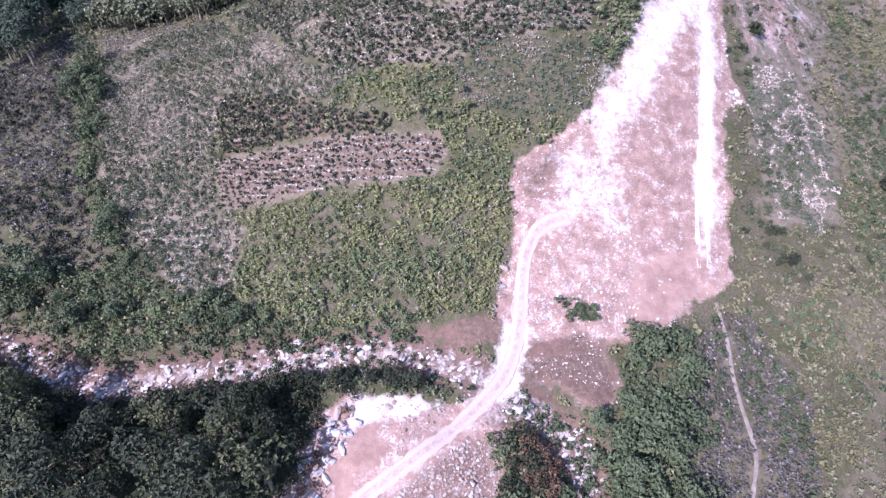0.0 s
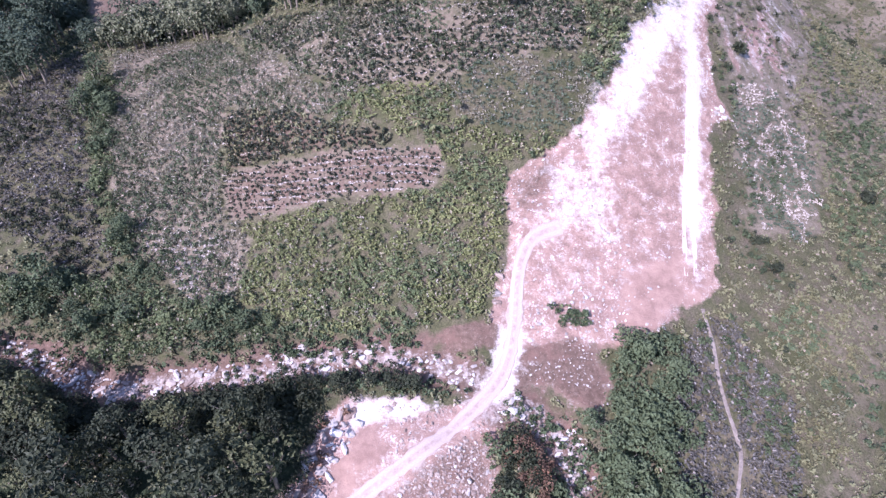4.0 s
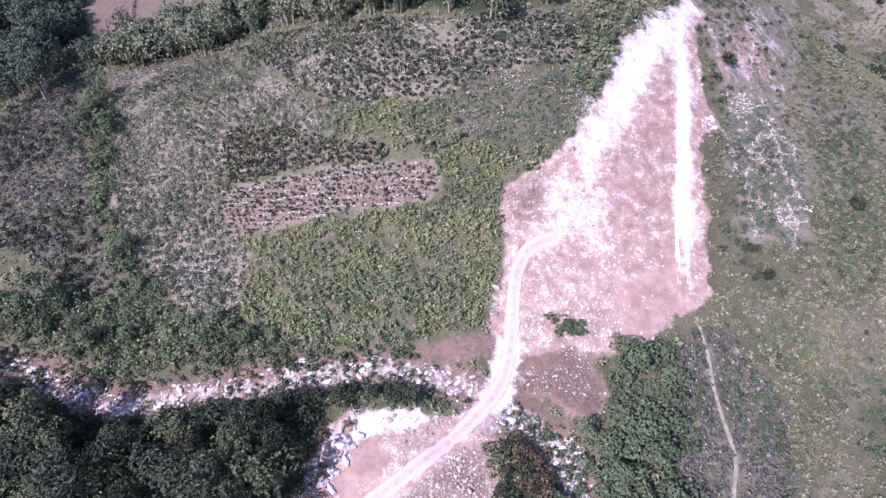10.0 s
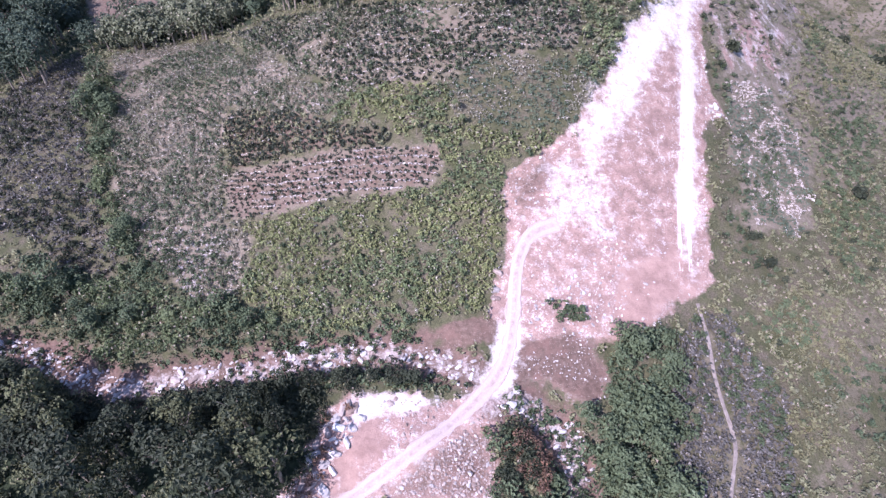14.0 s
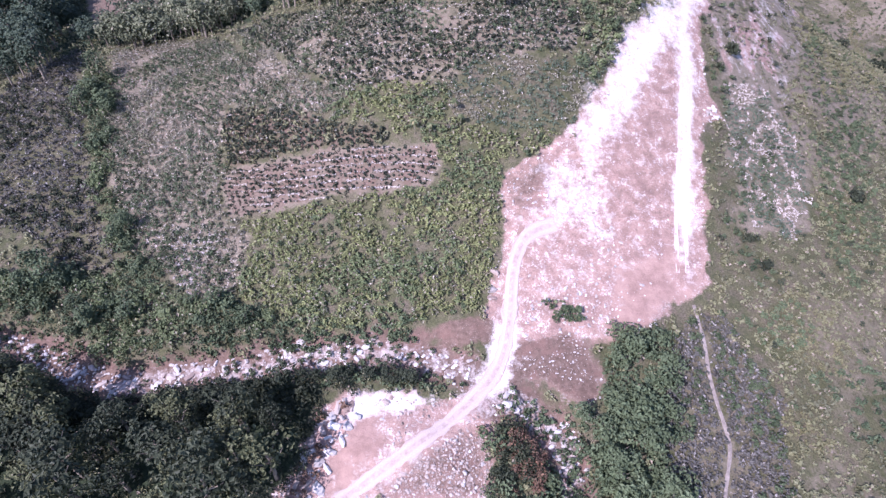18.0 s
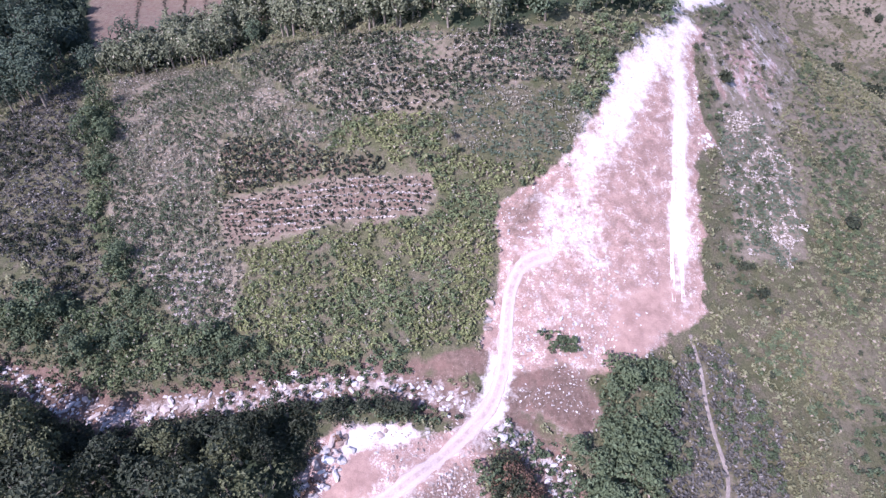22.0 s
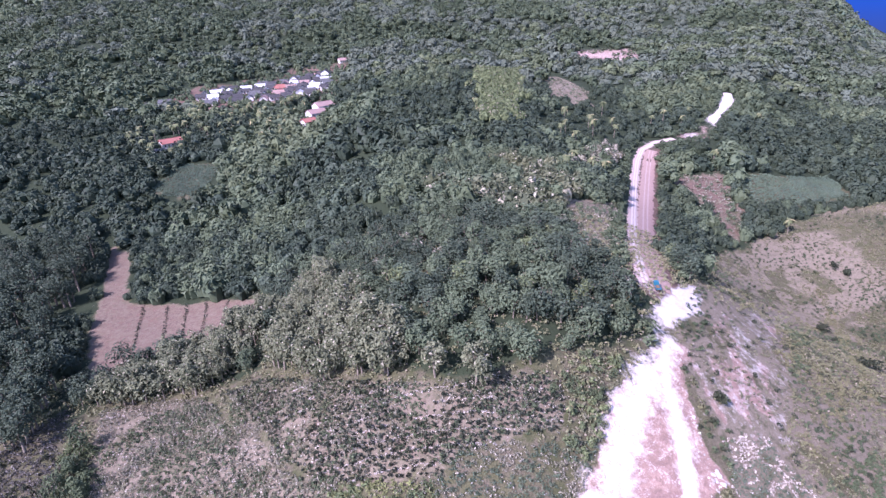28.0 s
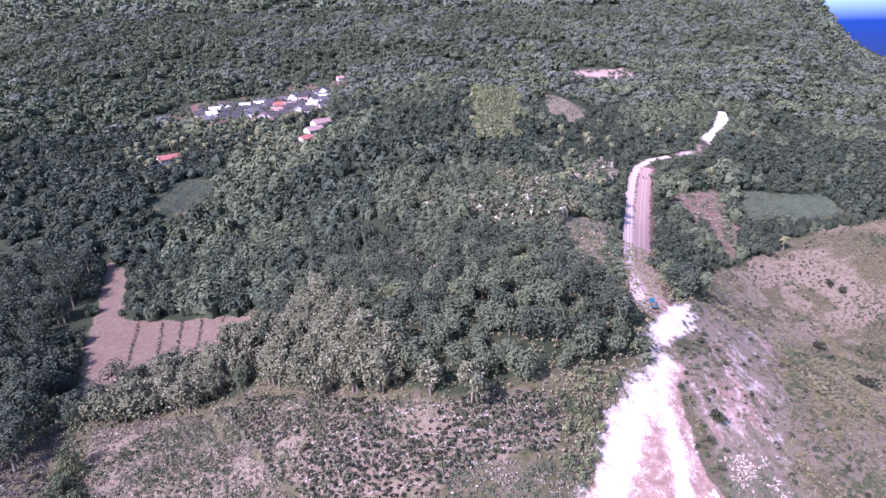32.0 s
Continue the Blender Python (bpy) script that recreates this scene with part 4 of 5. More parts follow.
scatter("dirt_slope_weed", thin(grass[~slope], 9, 0.42, 16), TUFTS, LEAF_MEADOW, "dry weeds on an eroded slope", "weeds", 0.6, 1.2)


margin = spots([(-124.5, 16), (120.2, 11.5), (211.7, 235.7), (-119.6, 216.5)], 1.9)
margin = keep_off(margin, TILLED_STRIP, GREY_FIELD, GREY_RIGHT, LEFT_FALLOW, BARE, QUARRY, GREEN_FIELD, ROW_FIELD, UPPER_FIELD, BLUE_FIELD, RIGHT_GRASS, PLOT, PAD)
margin = keep_from(keep_from(margin, CREEK, 2.6), TRACK, 3.0)
scatter("wild_grass", margin, TUFTS, LEAF_OLIVE, "rough olive grass between fields, woods and stream", "grass", 0.8, 1.8)
scatter("field_litter", keep_off(thin(spots(GREY_FIELD, 1.3), 8, 0.42, 13), GREEN_FIELD, ROW_FIELD, DARK_ROWS), STRAWS, LEAF_GREY, "dry weeds and litter on the old crop field", "weeds", 0.6, 1.2)

# ---- trees ----
def part(name, me, parent, label=""):
    ob = new(name, me)
    ob.parent = parent
    if label:
        tagged(ob, label)
    return ob


def tube(points, radii, sides=7):
    """A tapered limb through points: verts and four-sided faces."""
    points, radii = np.asarray(points, float), np.asarray(radii, float)
    turn = np.arange(sides) * 2 * np.pi / sides
    way = unit(np.gradient(points, axis=0))
    u = unit(np.cross(way, [0.31, 0.95, 0.05]))
    w = np.cross(way, u)
    v = points[:, None] + radii[:, None, None] * (u[:, None] * np.cos(turn)[:, None] + w[:, None] * np.sin(turn)[:, None])
    k = np.arange(sides)
    f = [np.stack([i * sides + k, i * sides + (k + 1) % sides, (i + 1) * sides + (k + 1) % sides, (i + 1) * sides + k], 1) for i in range(len(points) - 1)]
    return v.reshape(-1, 3), np.concatenate(f)


def merge(pieces):
    verts, faces, start = [], [], 0
    for v, f in pieces:
        verts.append(v)
        faces.append(f + start)
        start += len(v)
    return np.concatenate(verts), np.concatenate(faces)


def trunk_mesh(height, radius, limbs=4, reach=2.0):
    t = np.linspace(0, 1, 6)
    bend = np.stack([0.25 * np.sin(t * 3), 0.2 * np.sin(t * 2 + 1) - 0.17, t * height - 0.4], 1)
    pieces = [tube(bend, radius * (1.15 - 0.8 * t), 8)]
    for n in range(limbs):
        s, a = rng.uniform(0.4, 0.85), n * 2 * np.pi / limbs + rng.uniform(-0.5, 0.5)
        root = np.array([np.interp(s, t, bend[:, k]) for k in range(3)])
        tip = root + [math.cos(a) * reach, math.sin(a) * reach, rng.uniform(0.5, 1.2) * reach]
        pieces.append(tube([root, (root + tip) / 2 + [0, 0, -0.12 * reach], tip], radius * np.array([0.45, 0.3, 0.1]), 5))
    return mesh_object("trunk", *merge(pieces), BARK, True)


def tree_kind(name, count, height, spread, leaf, leaves, material, trunk=0.18, bole=0.18, lobes=7):
    """A few model trees of a kind, each an Empty with a trunk and a crown."""
    models = []
    for _ in range(count):
        h, s = height * rng.uniform(0.85, 1.15), spread * rng.uniform(0.85, 1.15)
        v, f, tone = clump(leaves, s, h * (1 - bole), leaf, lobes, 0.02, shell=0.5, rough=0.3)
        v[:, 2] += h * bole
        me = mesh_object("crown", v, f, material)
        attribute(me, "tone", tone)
        base = new(name)
        part("trunk", trunk_mesh(h * 0.85, trunk * h / 6, 5, s * 0.7), base)
        part("crown", me, base)
        models.append(base)
    return models


def plant(models, places, label, category, group, low=0.75, high=1.25):
    """Sets trees of a kind out over places; the models themselves take the first ones."""
    z = land(places[:, 0], places[:, 1])
    for n, ((x, y), h) in enumerate(zip(places, z)):
        m = Matrix.LocRotScale((x, y, h - 0.05), Euler((0, 0, rng.uniform(0, 6.28))), Vector((1, 1, rng.uniform(0.85, 1.2))) * rng.uniform(low, high))
        model = models[n % len(models)]
        if n < len(models):
            model.matrix_basis = m
            tagged(model, label, category, group)
        else:
            tagged(copy_thing_at(model, m), label, category, group)
    for model in models[len(places):]:
        for o in (*model.children, model):
            bpy.data.objects.remove(o)


def copy_thing_at(ob, m):
    made = copy_thing(ob, Matrix())
    made.matrix_basis = m
    return made


creek_trees = keep_from(keep_off(spots(FOREST, 4.4, wander=2), QUARRY, gap=1.5), CREEK, 7.5)
edge_bushes = keep_from(keep_off(spots(FOREST, 2.0, wander=2), QUARRY, gap=1.5), CREEK, 3.0)
edge_bushes = edge_bushes[edge_distance(edge_bushes[:, 0], edge_bushes[:, 1], CREEK, False) < 11]
scatter("wood_edge_shrubs", edge_bushes, BUSH, LEAF_DARK, "dark shrubs at the edge of the woodland by the stream", "shrubs", 0.6, 1.25)
creek_trees = creek_trees[(creek_trees[:, 0] > -118) & (creek_trees[:, 1] > 10)]
plant(tree_kind("broadleaf_tree", 5, 10.5, 2.8, 0.62, 400, LEAF_DARK, bole=0.3, lobes=9) + tree_kind("broadleaf_tree", 4, 9.5, 2.6, 0.55, 420, LEAF_OLIVE_TREE, bole=0.35, lobes=8), creek_trees, "dark broad-leaved tree in dense woodland by the stream", "tree", "woodland by the stream", 0.65, 1.3)
scatter("forest_undergrowth", keep_from(keep_off(spots(FOREST, 2.3), QUARRY, gap=1), CREEK, 3), LOW_BUSH, LEAF_DARK, "dark undergrowth below the woodland trees", "undergrowth", 0.5, 1.0)
scatter("field_edge_bushes", spots([(-26, 56.6), (-16.9, 54.9), (-8.8, 54.2), (-0.6, 53.1), (3.4, 52.5)], 1.5, closed=False, width=1.6, wander=2), LOW_BUSH, LEAF_SHRUB, "dark green bushes along the lower edge of the field", "bushes", 0.6, 1.2)
bank = keep_off(spots(beside(CREEK[10:17], -4.6), 2.4, closed=False, width=1.2, wander=1), BARE, gap=1)
scatter("bank_undergrowth", spots(beside(CREEK[8:17], -4.6), 1.1, closed=False, width=2.2, wander=1), TUFTS, LEAF_SHRUB, "low green growth on the stream bank", "undergrowth", 0.9, 1.7)
plant(tree_kind("small_tree", 4, 2.9, 1.4, 0.42, 240, LEAF_DARK), bank, "small dark green tree on the stream bank", "tree", "trees on the stream bank", 0.75, 1.2)
belt_trees = keep_from(thin(spots(SHRUB_BELT, 5.0), 14, 0.43, 71), CREEK, 7)
plant(tree_kind("shrub_tree", 5, 4.8, 2.0, 0.52, 320, LEAF_SHRUB), belt_trees, "bushy green tree in the belt beside the fields", "tree", "trees beside the fields", 0.7, 1.3)
mid_trees = keep_from(keep_off(thin(np.concatenate([spots(MID_SHRUBS, 4.6), spots(RIGHT_SHRUBS, 4.4)]), 11, 0.38, 72), BARE, QUARRY, RUSTY, gap=1.5), CREEK, 4)
plant(tree_kind("slope_tree", 4, 4.2, 1.9, 0.5, 300, LEAF_SHRUB), mid_trees, "rounded green tree on the slope below the road", "tree", "trees below the road", 0.7, 1.25)

TEAK_1 = [(-80.2, 165.3), (-62.9, 161.7), (-43.1, 153.5), (-35.9, 161.4), (-29.1, 179.2), (-26.1, 188.5), (-36.1, 199.8), (-44.5, 186.4), (-61.6, 182.4), (-81.4, 177.8)]
TEAK_2 = [(-24.7, 152.7), (-7.6, 131.4), (6.2, 119.3), (13.7, 116.2), (13.4, 124.1), (7.8, 144.1), (0.2, 168.7), (-9.9, 195.9), (-17.5, 198.7), (-22.2, 179.4), (-25.8, 171.7)]
TEAK_3 = [(14.3, 116.1), (29, 110.5), (32.1, 114.1), (27.7, 115.9), (16, 118.6)]
teak = np.concatenate([spots(TEAK_1, 3.9), spots(TEAK_2, 3.9), spots(TEAK_3, 3.4)])
plant(tree_kind("teak_tree", 7, 7.0, 2.4, 0.62, 480, LEAF_TEAK, bole=0.08), teak, "teak tree with large pale-backed olive leaves", "tree", "teak trees above the fields", 0.85, 1.45)

# ---- woods ----
def palm_model():
    base = new("palm_tree")
    h = 8.5
    t = np.linspace(0, 1, 7)
    lean = rng.uniform(-0.8, 0.8, 2)
    line = np.stack([lean[0] * t ** 2, lean[1] * t ** 2, t * h - 0.3], 1)
    part("trunk", mesh_object("trunk", *tube(line, 0.2 - 0.08 * t, 7), BARK, True), base)
    pieces, tones = [], []
    for n in range(15):
        a, lift = n * 2.4 + rng.uniform(-0.2, 0.2), rng.uniform(-0.15, 0.95)
        s = np.linspace(0, 1, 7)
        reach = rng.uniform(2.3, 3.1)
        out = reach * s * (1 - 0.12 * s)
        rib = np.stack([np.cos(a) * out, np.sin(a) * out, lift * 1.6 * s - (1.0 + 0.9 * (1 - lift)) * 1.5 * s ** 2], 1) + line[-1]
        side = np.array([-np.sin(a), np.cos(a), 0])
        width = (0.62 * np.sin(np.pi * np.clip(s * 0.9 + 0.08, 0, 1)))[:, None]
        v = np.stack([rib - side * width - [0, 0, 0.25], rib, rib + side * width - [0, 0, 0.25]], 1).reshape(-1, 3)
        k = np.arange(6) * 3
        pieces.append((v, np.concatenate([np.stack([k, k + 1, k + 4, k + 3], 1), np.stack([k + 1, k + 2, k + 5, k + 4], 1)])))
        tones.append(np.full(len(v), rng.uniform(0.1, 0.9)))
    me = mesh_object("crown", *merge(pieces), LEAF_PALM)
    attribute(me, "tone", np.concatenate(tones))
    part("crown", me, base)
    return base


HOUSE_YARDS = [[(-42.5, 455.2), (-32.8, 440.8), (-18.2, 488.9), (-22.2, 518.6), (-33.7, 528), (-43.4, 492.8)], [(-146, 435.8), (-134.5, 434.2), (-131, 470.7), (-142.2, 493.4), (-151.8, 488.2)]]
OPEN_LAND = [[(116.6, 572.9), (191.7, 682.5), (102.5, 370.3), (79.1, 361.1)], *HOUSE_YARDS, GREEN_FIELD, ROW_FIELD, UPPER_FIELD, GREY_FIELD, BLUE_FIELD, BARE, LEFT_FALLOW, RIGHT_GRASS, PAD, PLOT, GREEN_PLOT, LEFT_PLOT, PINK_CLEARING, *CLEARINGS, QUARRY_FAR, VILLAGE, TEAK_1, TEAK_2, TEAK_3, SHRUB_BELT, FOREST, ROADSIDE]


ROAD_LINK = [(206, 385.1), (245.1, 399.2), (273.8, 409), (279.2, 426.6), (246.2, 420.6), (209.3, 407.3)]


def wooded(x0, x1, y0, y1, spacing, gap=1.5):
    p = spots([(x0, y0), (x1, y0), (x1, y1), (x0, y1)], spacing, wander=0)
    p = p[np.abs(p[:, 0] - 0.1 * p[:, 1]) < np.where(p[:, 0] > 0, 1.05, 0.86) * p[:, 1] + 40]
    p = keep_off(keep_off(p, *OPEN_LAND, gap=gap), PAD, gap=6)
    ahead = p * (1 + 14 / np.hypot(p[:, 0], p[:, 1]))[:, None]
    hides = np.min([edge_distance(ahead[:, 0], ahead[:, 1], o) for o in (QUARRY_FAR, LEFT_PLOT, *CLEARINGS, ROAD_LINK)], axis=0) < 0
    p = p[~hides]
    return keep_from(keep_from(keep_from(p, HILL_ROAD, 7.0), HILL_WHITE, 7.5), HILL_RED, 8.0)


LEFT_WOOD = [(-194.5, 165.5), (-91.1, 146.8), (-93.2, 184.3), (-116.1, 200.4), (-122.8, 247.9), (-130.9, 302.1), (-214.7, 297.7)]
OPEN_LAND.append(LEFT_WOOD)
left_wood = spots(LEFT_WOOD, 5.6, wander=2)
plant(tree_kind("tall_tree", 6, 12.5, 3.2, 0.8, 400, LEAF_DEEP, bole=0.1, lobes=9), left_wood[left_wood[:, 0] > -0.62 * left_wood[:, 1] - 18], "tall dark tree in a wood beside the tilled plot", "tree", "wood beside the tilled plot", 0.75, 1.2)
front = wooded(-170, 330, 100, 300, 4.4)
front = front[front[:, 1] > np.interp(front[:, 0], *FRONT)]
kind_of = fbm(front[:, 0], front[:, 1], 16, 3, 81)
dist = np.hypot(front[:, 0] - 10, front[:, 1])
order = np.argsort(dist)
close, rest = front[order[:420]], front[order[420:]]
dusky = (kind_of[order[:420]] > 0.5) | (close[:, 0] < -70)
odd = rng.uniform(0, 1, len(close))
plant(tree_kind("fresh_tree", 3, 5.6, 2.0, 0.6, 330, LEAF_LUSH, bole=0.08), close[odd < 0.07], "fresh green tree among darker ones in the woods", "tree", "fresh green trees in the woods", 0.7, 1.15)
plant(tree_kind("pale_tree", 3, 5.0, 2.1, 0.7, 300, LEAF_GREY, bole=0.08), close[odd > 0.95], "pale grey-leaved tree among darker ones in the woods", "tree", "pale trees in the woods", 0.7, 1.15)
dusky, close = dusky[(odd >= 0.07) & (odd <= 0.95)], close[(odd >= 0.07) & (odd <= 0.95)]
plant(tree_kind("dusky_tree", 6, 6.2, 2.3, 0.62, 330, LEAF_DEEP, bole=0.08, lobes=8), close[dusky], "dark rounded tree at the front of the woods", "tree", "trees at the front of the woods", 0.75, 1.35)
close = close[~dusky]
plant(tree_kind("wood_tree", 9, 5.6, 2.2, 0.6, 360, LEAF_WOOD, bole=0.08), close, "green broad-leaved tree at the front of the woods", "tree", "trees at the front of the woods", 0.75, 1.35)


def crown(n, radius, height, leaf, lobes=3):
    """A far tree crown: sprays of leaves set thickly round the bulges of a dense inner crown."""
    pieces, tones = [], []
    turn = np.linspace(0, 2 * np.pi, 7)[:-1]
    i = np.arange(6)
    share = n // lobes
    for k in range(lobes):
        at = np.array([*rng.normal(0, 0.36 * radius, 2), 0]) * (k > 0)
        r, h = radius * rng.uniform(0.6, 0.85), height * (rng.uniform(0.9, 1.05) if k == 0 else rng.uniform(0.7, 0.98))
        v = [(0, 0, h * 0.84)]
        for s, z in ((0.45, 0.76), (0.76, 0.52), (0.6, 0.06)):
            v += [(r * s * a * math.cos(t), r * s * a * math.sin(t), h * z * b) for t, a, b in zip(turn + s, rng.uniform(0.7, 1.2, 6), rng.uniform(0.8, 1.1, 6))]
        f = [np.stack([0 * i, 1 + i, 1 + (i + 1) % 6], 1)]
        for q in range(2):
            a, b = 1 + q * 6 + i, 1 + q * 6 + (i + 1) % 6
            f += [np.stack([a, a + 6, b + 6], 1), np.stack([a, b + 6, b], 1)]
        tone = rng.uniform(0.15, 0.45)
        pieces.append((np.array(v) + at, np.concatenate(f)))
        # inner crown toned below its sprays, crown shade put into the colour
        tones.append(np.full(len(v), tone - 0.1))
        d = unit(rng.normal(size=(share, 3)) + [0, 0, 0.45])
        d[:, 2] = np.abs(d[:, 2])
        out = rng.uniform(0.72, 1.08, (share, 1))
        v, f = cards(at + [0, 0, 0.42 * h] + d * out * [r, r, 0.58 * h], d + [0, 0, 0.3] + rng.normal(0, 0.28, (share, 3)), leaf * rng.uniform(0.55, 1.3, share) * 0.5)
        pieces.append((v.reshape(-1, 3), np.concatenate([f[:, :3], f[:, [0, 2, 3]]])))
        tones.append(np.repeat(np.clip(tone + rng.uniform(-0.15, 0.25, share), 0, 1), 4))
    return *merge(pieces), np.concatenate(tones)


CROWNS = [crown(90, 3.3, 6.2, 1.15) for _ in range(8)]
CROWNS_FAR = [crown(45, 4.4, 6.4, 2.0) for _ in range(8)]
CROWNS_HILL = [crown(32, 5.6, 5.6, 2.5, 1) for _ in range(9)]
CROWNS_LAST = [crown(18, 14.0, 9.0, 5.5, 1) for _ in range(8)]


def wood(name, p, shapes, low, high, label, deep=LEAF_DEEP, mid=LEAF_WOOD, fair=LEAF_TEAK):
    """Woods of one band, with patches of teak, darker and fresher trees."""
    n = fbm(p[:, 0], p[:, 1], 70, 4, 82) - 0.04 + rng.normal(0, 0.04, len(p)) - 0.12 * sst(-0.08, -0.34, p[:, 0] / np.maximum(p[:, 1], 1))
    p, n = p[fbm(p[:, 0], p[:, 1], 34, 3, 86) > 0.25], n[fbm(p[:, 0], p[:, 1], 34, 3, 86) > 0.25]
    for share, material, tint, note in ((n < 0.46, deep, "dark", "dark green"), ((n >= 0.46) & (n < 0.64), mid, "green", "green"), (n >= 0.64, fair, "pale", "pale olive")):
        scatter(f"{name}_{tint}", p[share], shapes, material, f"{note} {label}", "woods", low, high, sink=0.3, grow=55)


wood("woods", rest, CROWNS, 0.8, 1.5, "tree crowns packed close over a hillside")
wood("hill_woods", wooded(-420, 520, 300, 560, 7.6), CROWNS_FAR, 0.7, 1.5, "woods on the hill beyond the road", LEAF_DEEP, LEAF_WOOD, LEAF_BRIGHT)
pale_grove = spots([(103.5, 281), (132.6, 325.4), (175.9, 384.4), (166, 350.7), (123, 291.7)], 5.0, wander=8)
scatter("pale_grove", pale_grove, CROWNS, LEAF_GREY, "pale grey-leaved trees in a patch of the woods", "woods", 0.7, 1.15)
bamboo = [(116.6, 572.9), (191.7, 682.5), (102.5, 370.3), (79.1, 361.1)]
scatter("bamboo_grove", spots(bamboo, 4.0, wander=14), CROWNS, LEAF_LUSH, "yellowish-green bamboo grove on the hillside", "bamboo", 0.9, 1.4)
# far bands take lighter leaf materials, standing in for haze
wood("far_woods", wooded(-1100, 1250, 560, 1450, 13.0, 4), CROWNS_HILL, 1.0, 2.0, "woods on a far hillside", LEAF_WOOD, LEAF_HILL_HAZE, LEAF_BRIGHT)
wood("ridge_woods", wooded(-2200, 2600, 1450, 2700, 32.0, 4), CROWNS_LAST, 1.2, 2.2, "woods along the far ridge", LEAF_WOOD, LEAF_HILL_HAZE, LEAF_PALE)
stray = wooded(-140, 330, 100, 330, 9, 0)
wood("stray_trees", thin(stray[stray[:, 1] > np.interp(stray[:, 0], *FRONT) + 4], 20, 0.5, 83), CROWNS, 0.4, 0.8, "undergrowth below the taller trees")
palms = np.concatenate([keep_off(thin(spots([(-176.3, 438.2), (-48.5, 422.2), (-23.6, 539.5), (-172.8, 587.9)], 13), 30, 0.42, 84), VILLAGE), thin(spots([(60, 240), (256.7, 271.2), (255.2, 429.4), (60, 420)], 26), 40, 0.5, 85), thin(spots([(140, 420), (364.7, 446.1), (367, 674.4), (143.6, 592.5)], 26), 40, 0.45, 86)])
palms = keep_from(keep_off(palms, GREEN_PLOT, PINK_CLEARING, LEFT_PLOT, *HOUSE_YARDS), HILL_ROAD, 9)[:110]
plant([palm_model() for _ in range(4)], palms, "coconut palm rising over the woods", "palm", "palms among the woods", 0.9, 1.35)
field_palms = np.array([(10.3, 87.1), (15.3, 89.8), (44, 103.2), (45.3, 105), (7.5, 87.6), (16.4, 87.2)])
plant([palm_model() for _ in range(2)], field_palms, "short young palm at the edge of a field", "palm", "young palms in the fields", 0.28, 0.4)

weedy = spots([(27.4, 55), (30.5, 55.6), (34.4, 53.9), (36.2, 50.9), (33.5, 50.3), (28.9, 52.8)], 0.8, wander=2)
scatter("clearing_weeds", weedy[::2], TUFTS, LEAF_LUSH, "green weeds on the bare clearing", "weeds", 0.6, 1.2)
scatter("clearing_bushes", thin(weedy, 3, 0.5, 102), LOW_BUSH, LEAF_SHRUB, "low green bushes on the bare clearing", "bushes", 0.5, 1.0)
scatter("roadside_weeds", keep_off(keep_off(spots(ROADSIDE, 1.2), BARE, PAD, gap=0.6), UPPER_FIELD), TUFTS, LEAF_MEADOW, "greyish-green weeds beside the bare road", "weeds", 0.8, 1.5)
scatter("roadside_bushes", thin(keep_off(keep_off(spots(ROADSIDE, 1.8), BARE, PAD, gap=1.0), UPPER_FIELD), 8, 0.46, 100), LOW_BUSH, LEAF_LUSH, "low green bushes beside the bare road", "bushes", 0.6, 1.3)
scatter("roadside_shrubs", thin(keep_off(spots(ROADSIDE, 3.0), BARE, PAD, gap=2.0), 10, 0.5, 87), BUSH, LEAF_SHRUB, "green shrubs beside the bare road", "shrubs", 0.5, 1.0)
verge = np.concatenate([keep_from(spots(HILL_ROAD, 3.0, closed=False, width=13), HILL_ROAD, 5.5), *[spots(o, 3.2, wander=6) for o in (ROAD_LINK, *HOUSE_YARDS)]])
verge = keep_from(keep_off(keep_off(verge, PAD, gap=4), PINK_CLEARING, GREEN_PLOT, BARE, RIGHT_GRASS, *[[(x - 8, y - 8), (x + 8, y - 8), (x + 8, y + 8), (x - 8, y + 8)] for x, y in ((-31.6, 509.5), (-42.1, 499.3), (-52.7, 488.8), (-142, 468.1), (-153.2, 450.8))], gap=1), HILL_ROAD, 5.5)
verge = keep_from(keep_from(verge, HILL_WHITE, 4.0), HILL_RED, 6.0)
scatter("road_verge", verge, LOW_BUSH, LEAF_WOOD, "green shrubs along the edge of the hill road", "shrubs", 0.9, 2.2)
scatter("low_woods", np.concatenate([spots([(-141.1, 335.8), (-77.3, 336.7), (-83.5, 369.9), (-92, 354), (-130.7, 359.9)], 4, wander=6), spots([(260.8, 662.4), (330.8, 666.9), (334.5, 680.4), (272.9, 717.7)], 7, wander=6)]), CROWNS_FAR, LEAF_WOOD, "low green scrub in front of a hillside plot", "scrub", 0.3, 0.55)
scatter("plot_crop", spots(GREEN_PLOT, 1.25, wander=8), TUFTS, LEAF_PALE, "pale green crop on a plot among the woods", "crop", 1.2, 2.0, spread=0.15)
scatter("left_plot_crop", spots(LEFT_PLOT, 1.25, wander=8), TUFTS, LEAF_PALE, "pale green crop on a small hillside plot", "crop", 1.2, 2.0, spread=0.15)
scatter("clearing_brush", thin(np.concatenate([spots(PINK_CLEARING, 1.8, wander=8), spots(CLEARINGS[0], 1.7, wander=8), spots(CLEARINGS[1], 2.6, wander=10)]), 7, 0.45, 88), TUFTS, LEAF_GREY, "dry brush lying on a cleared patch", "brush", 0.9, 1.9)
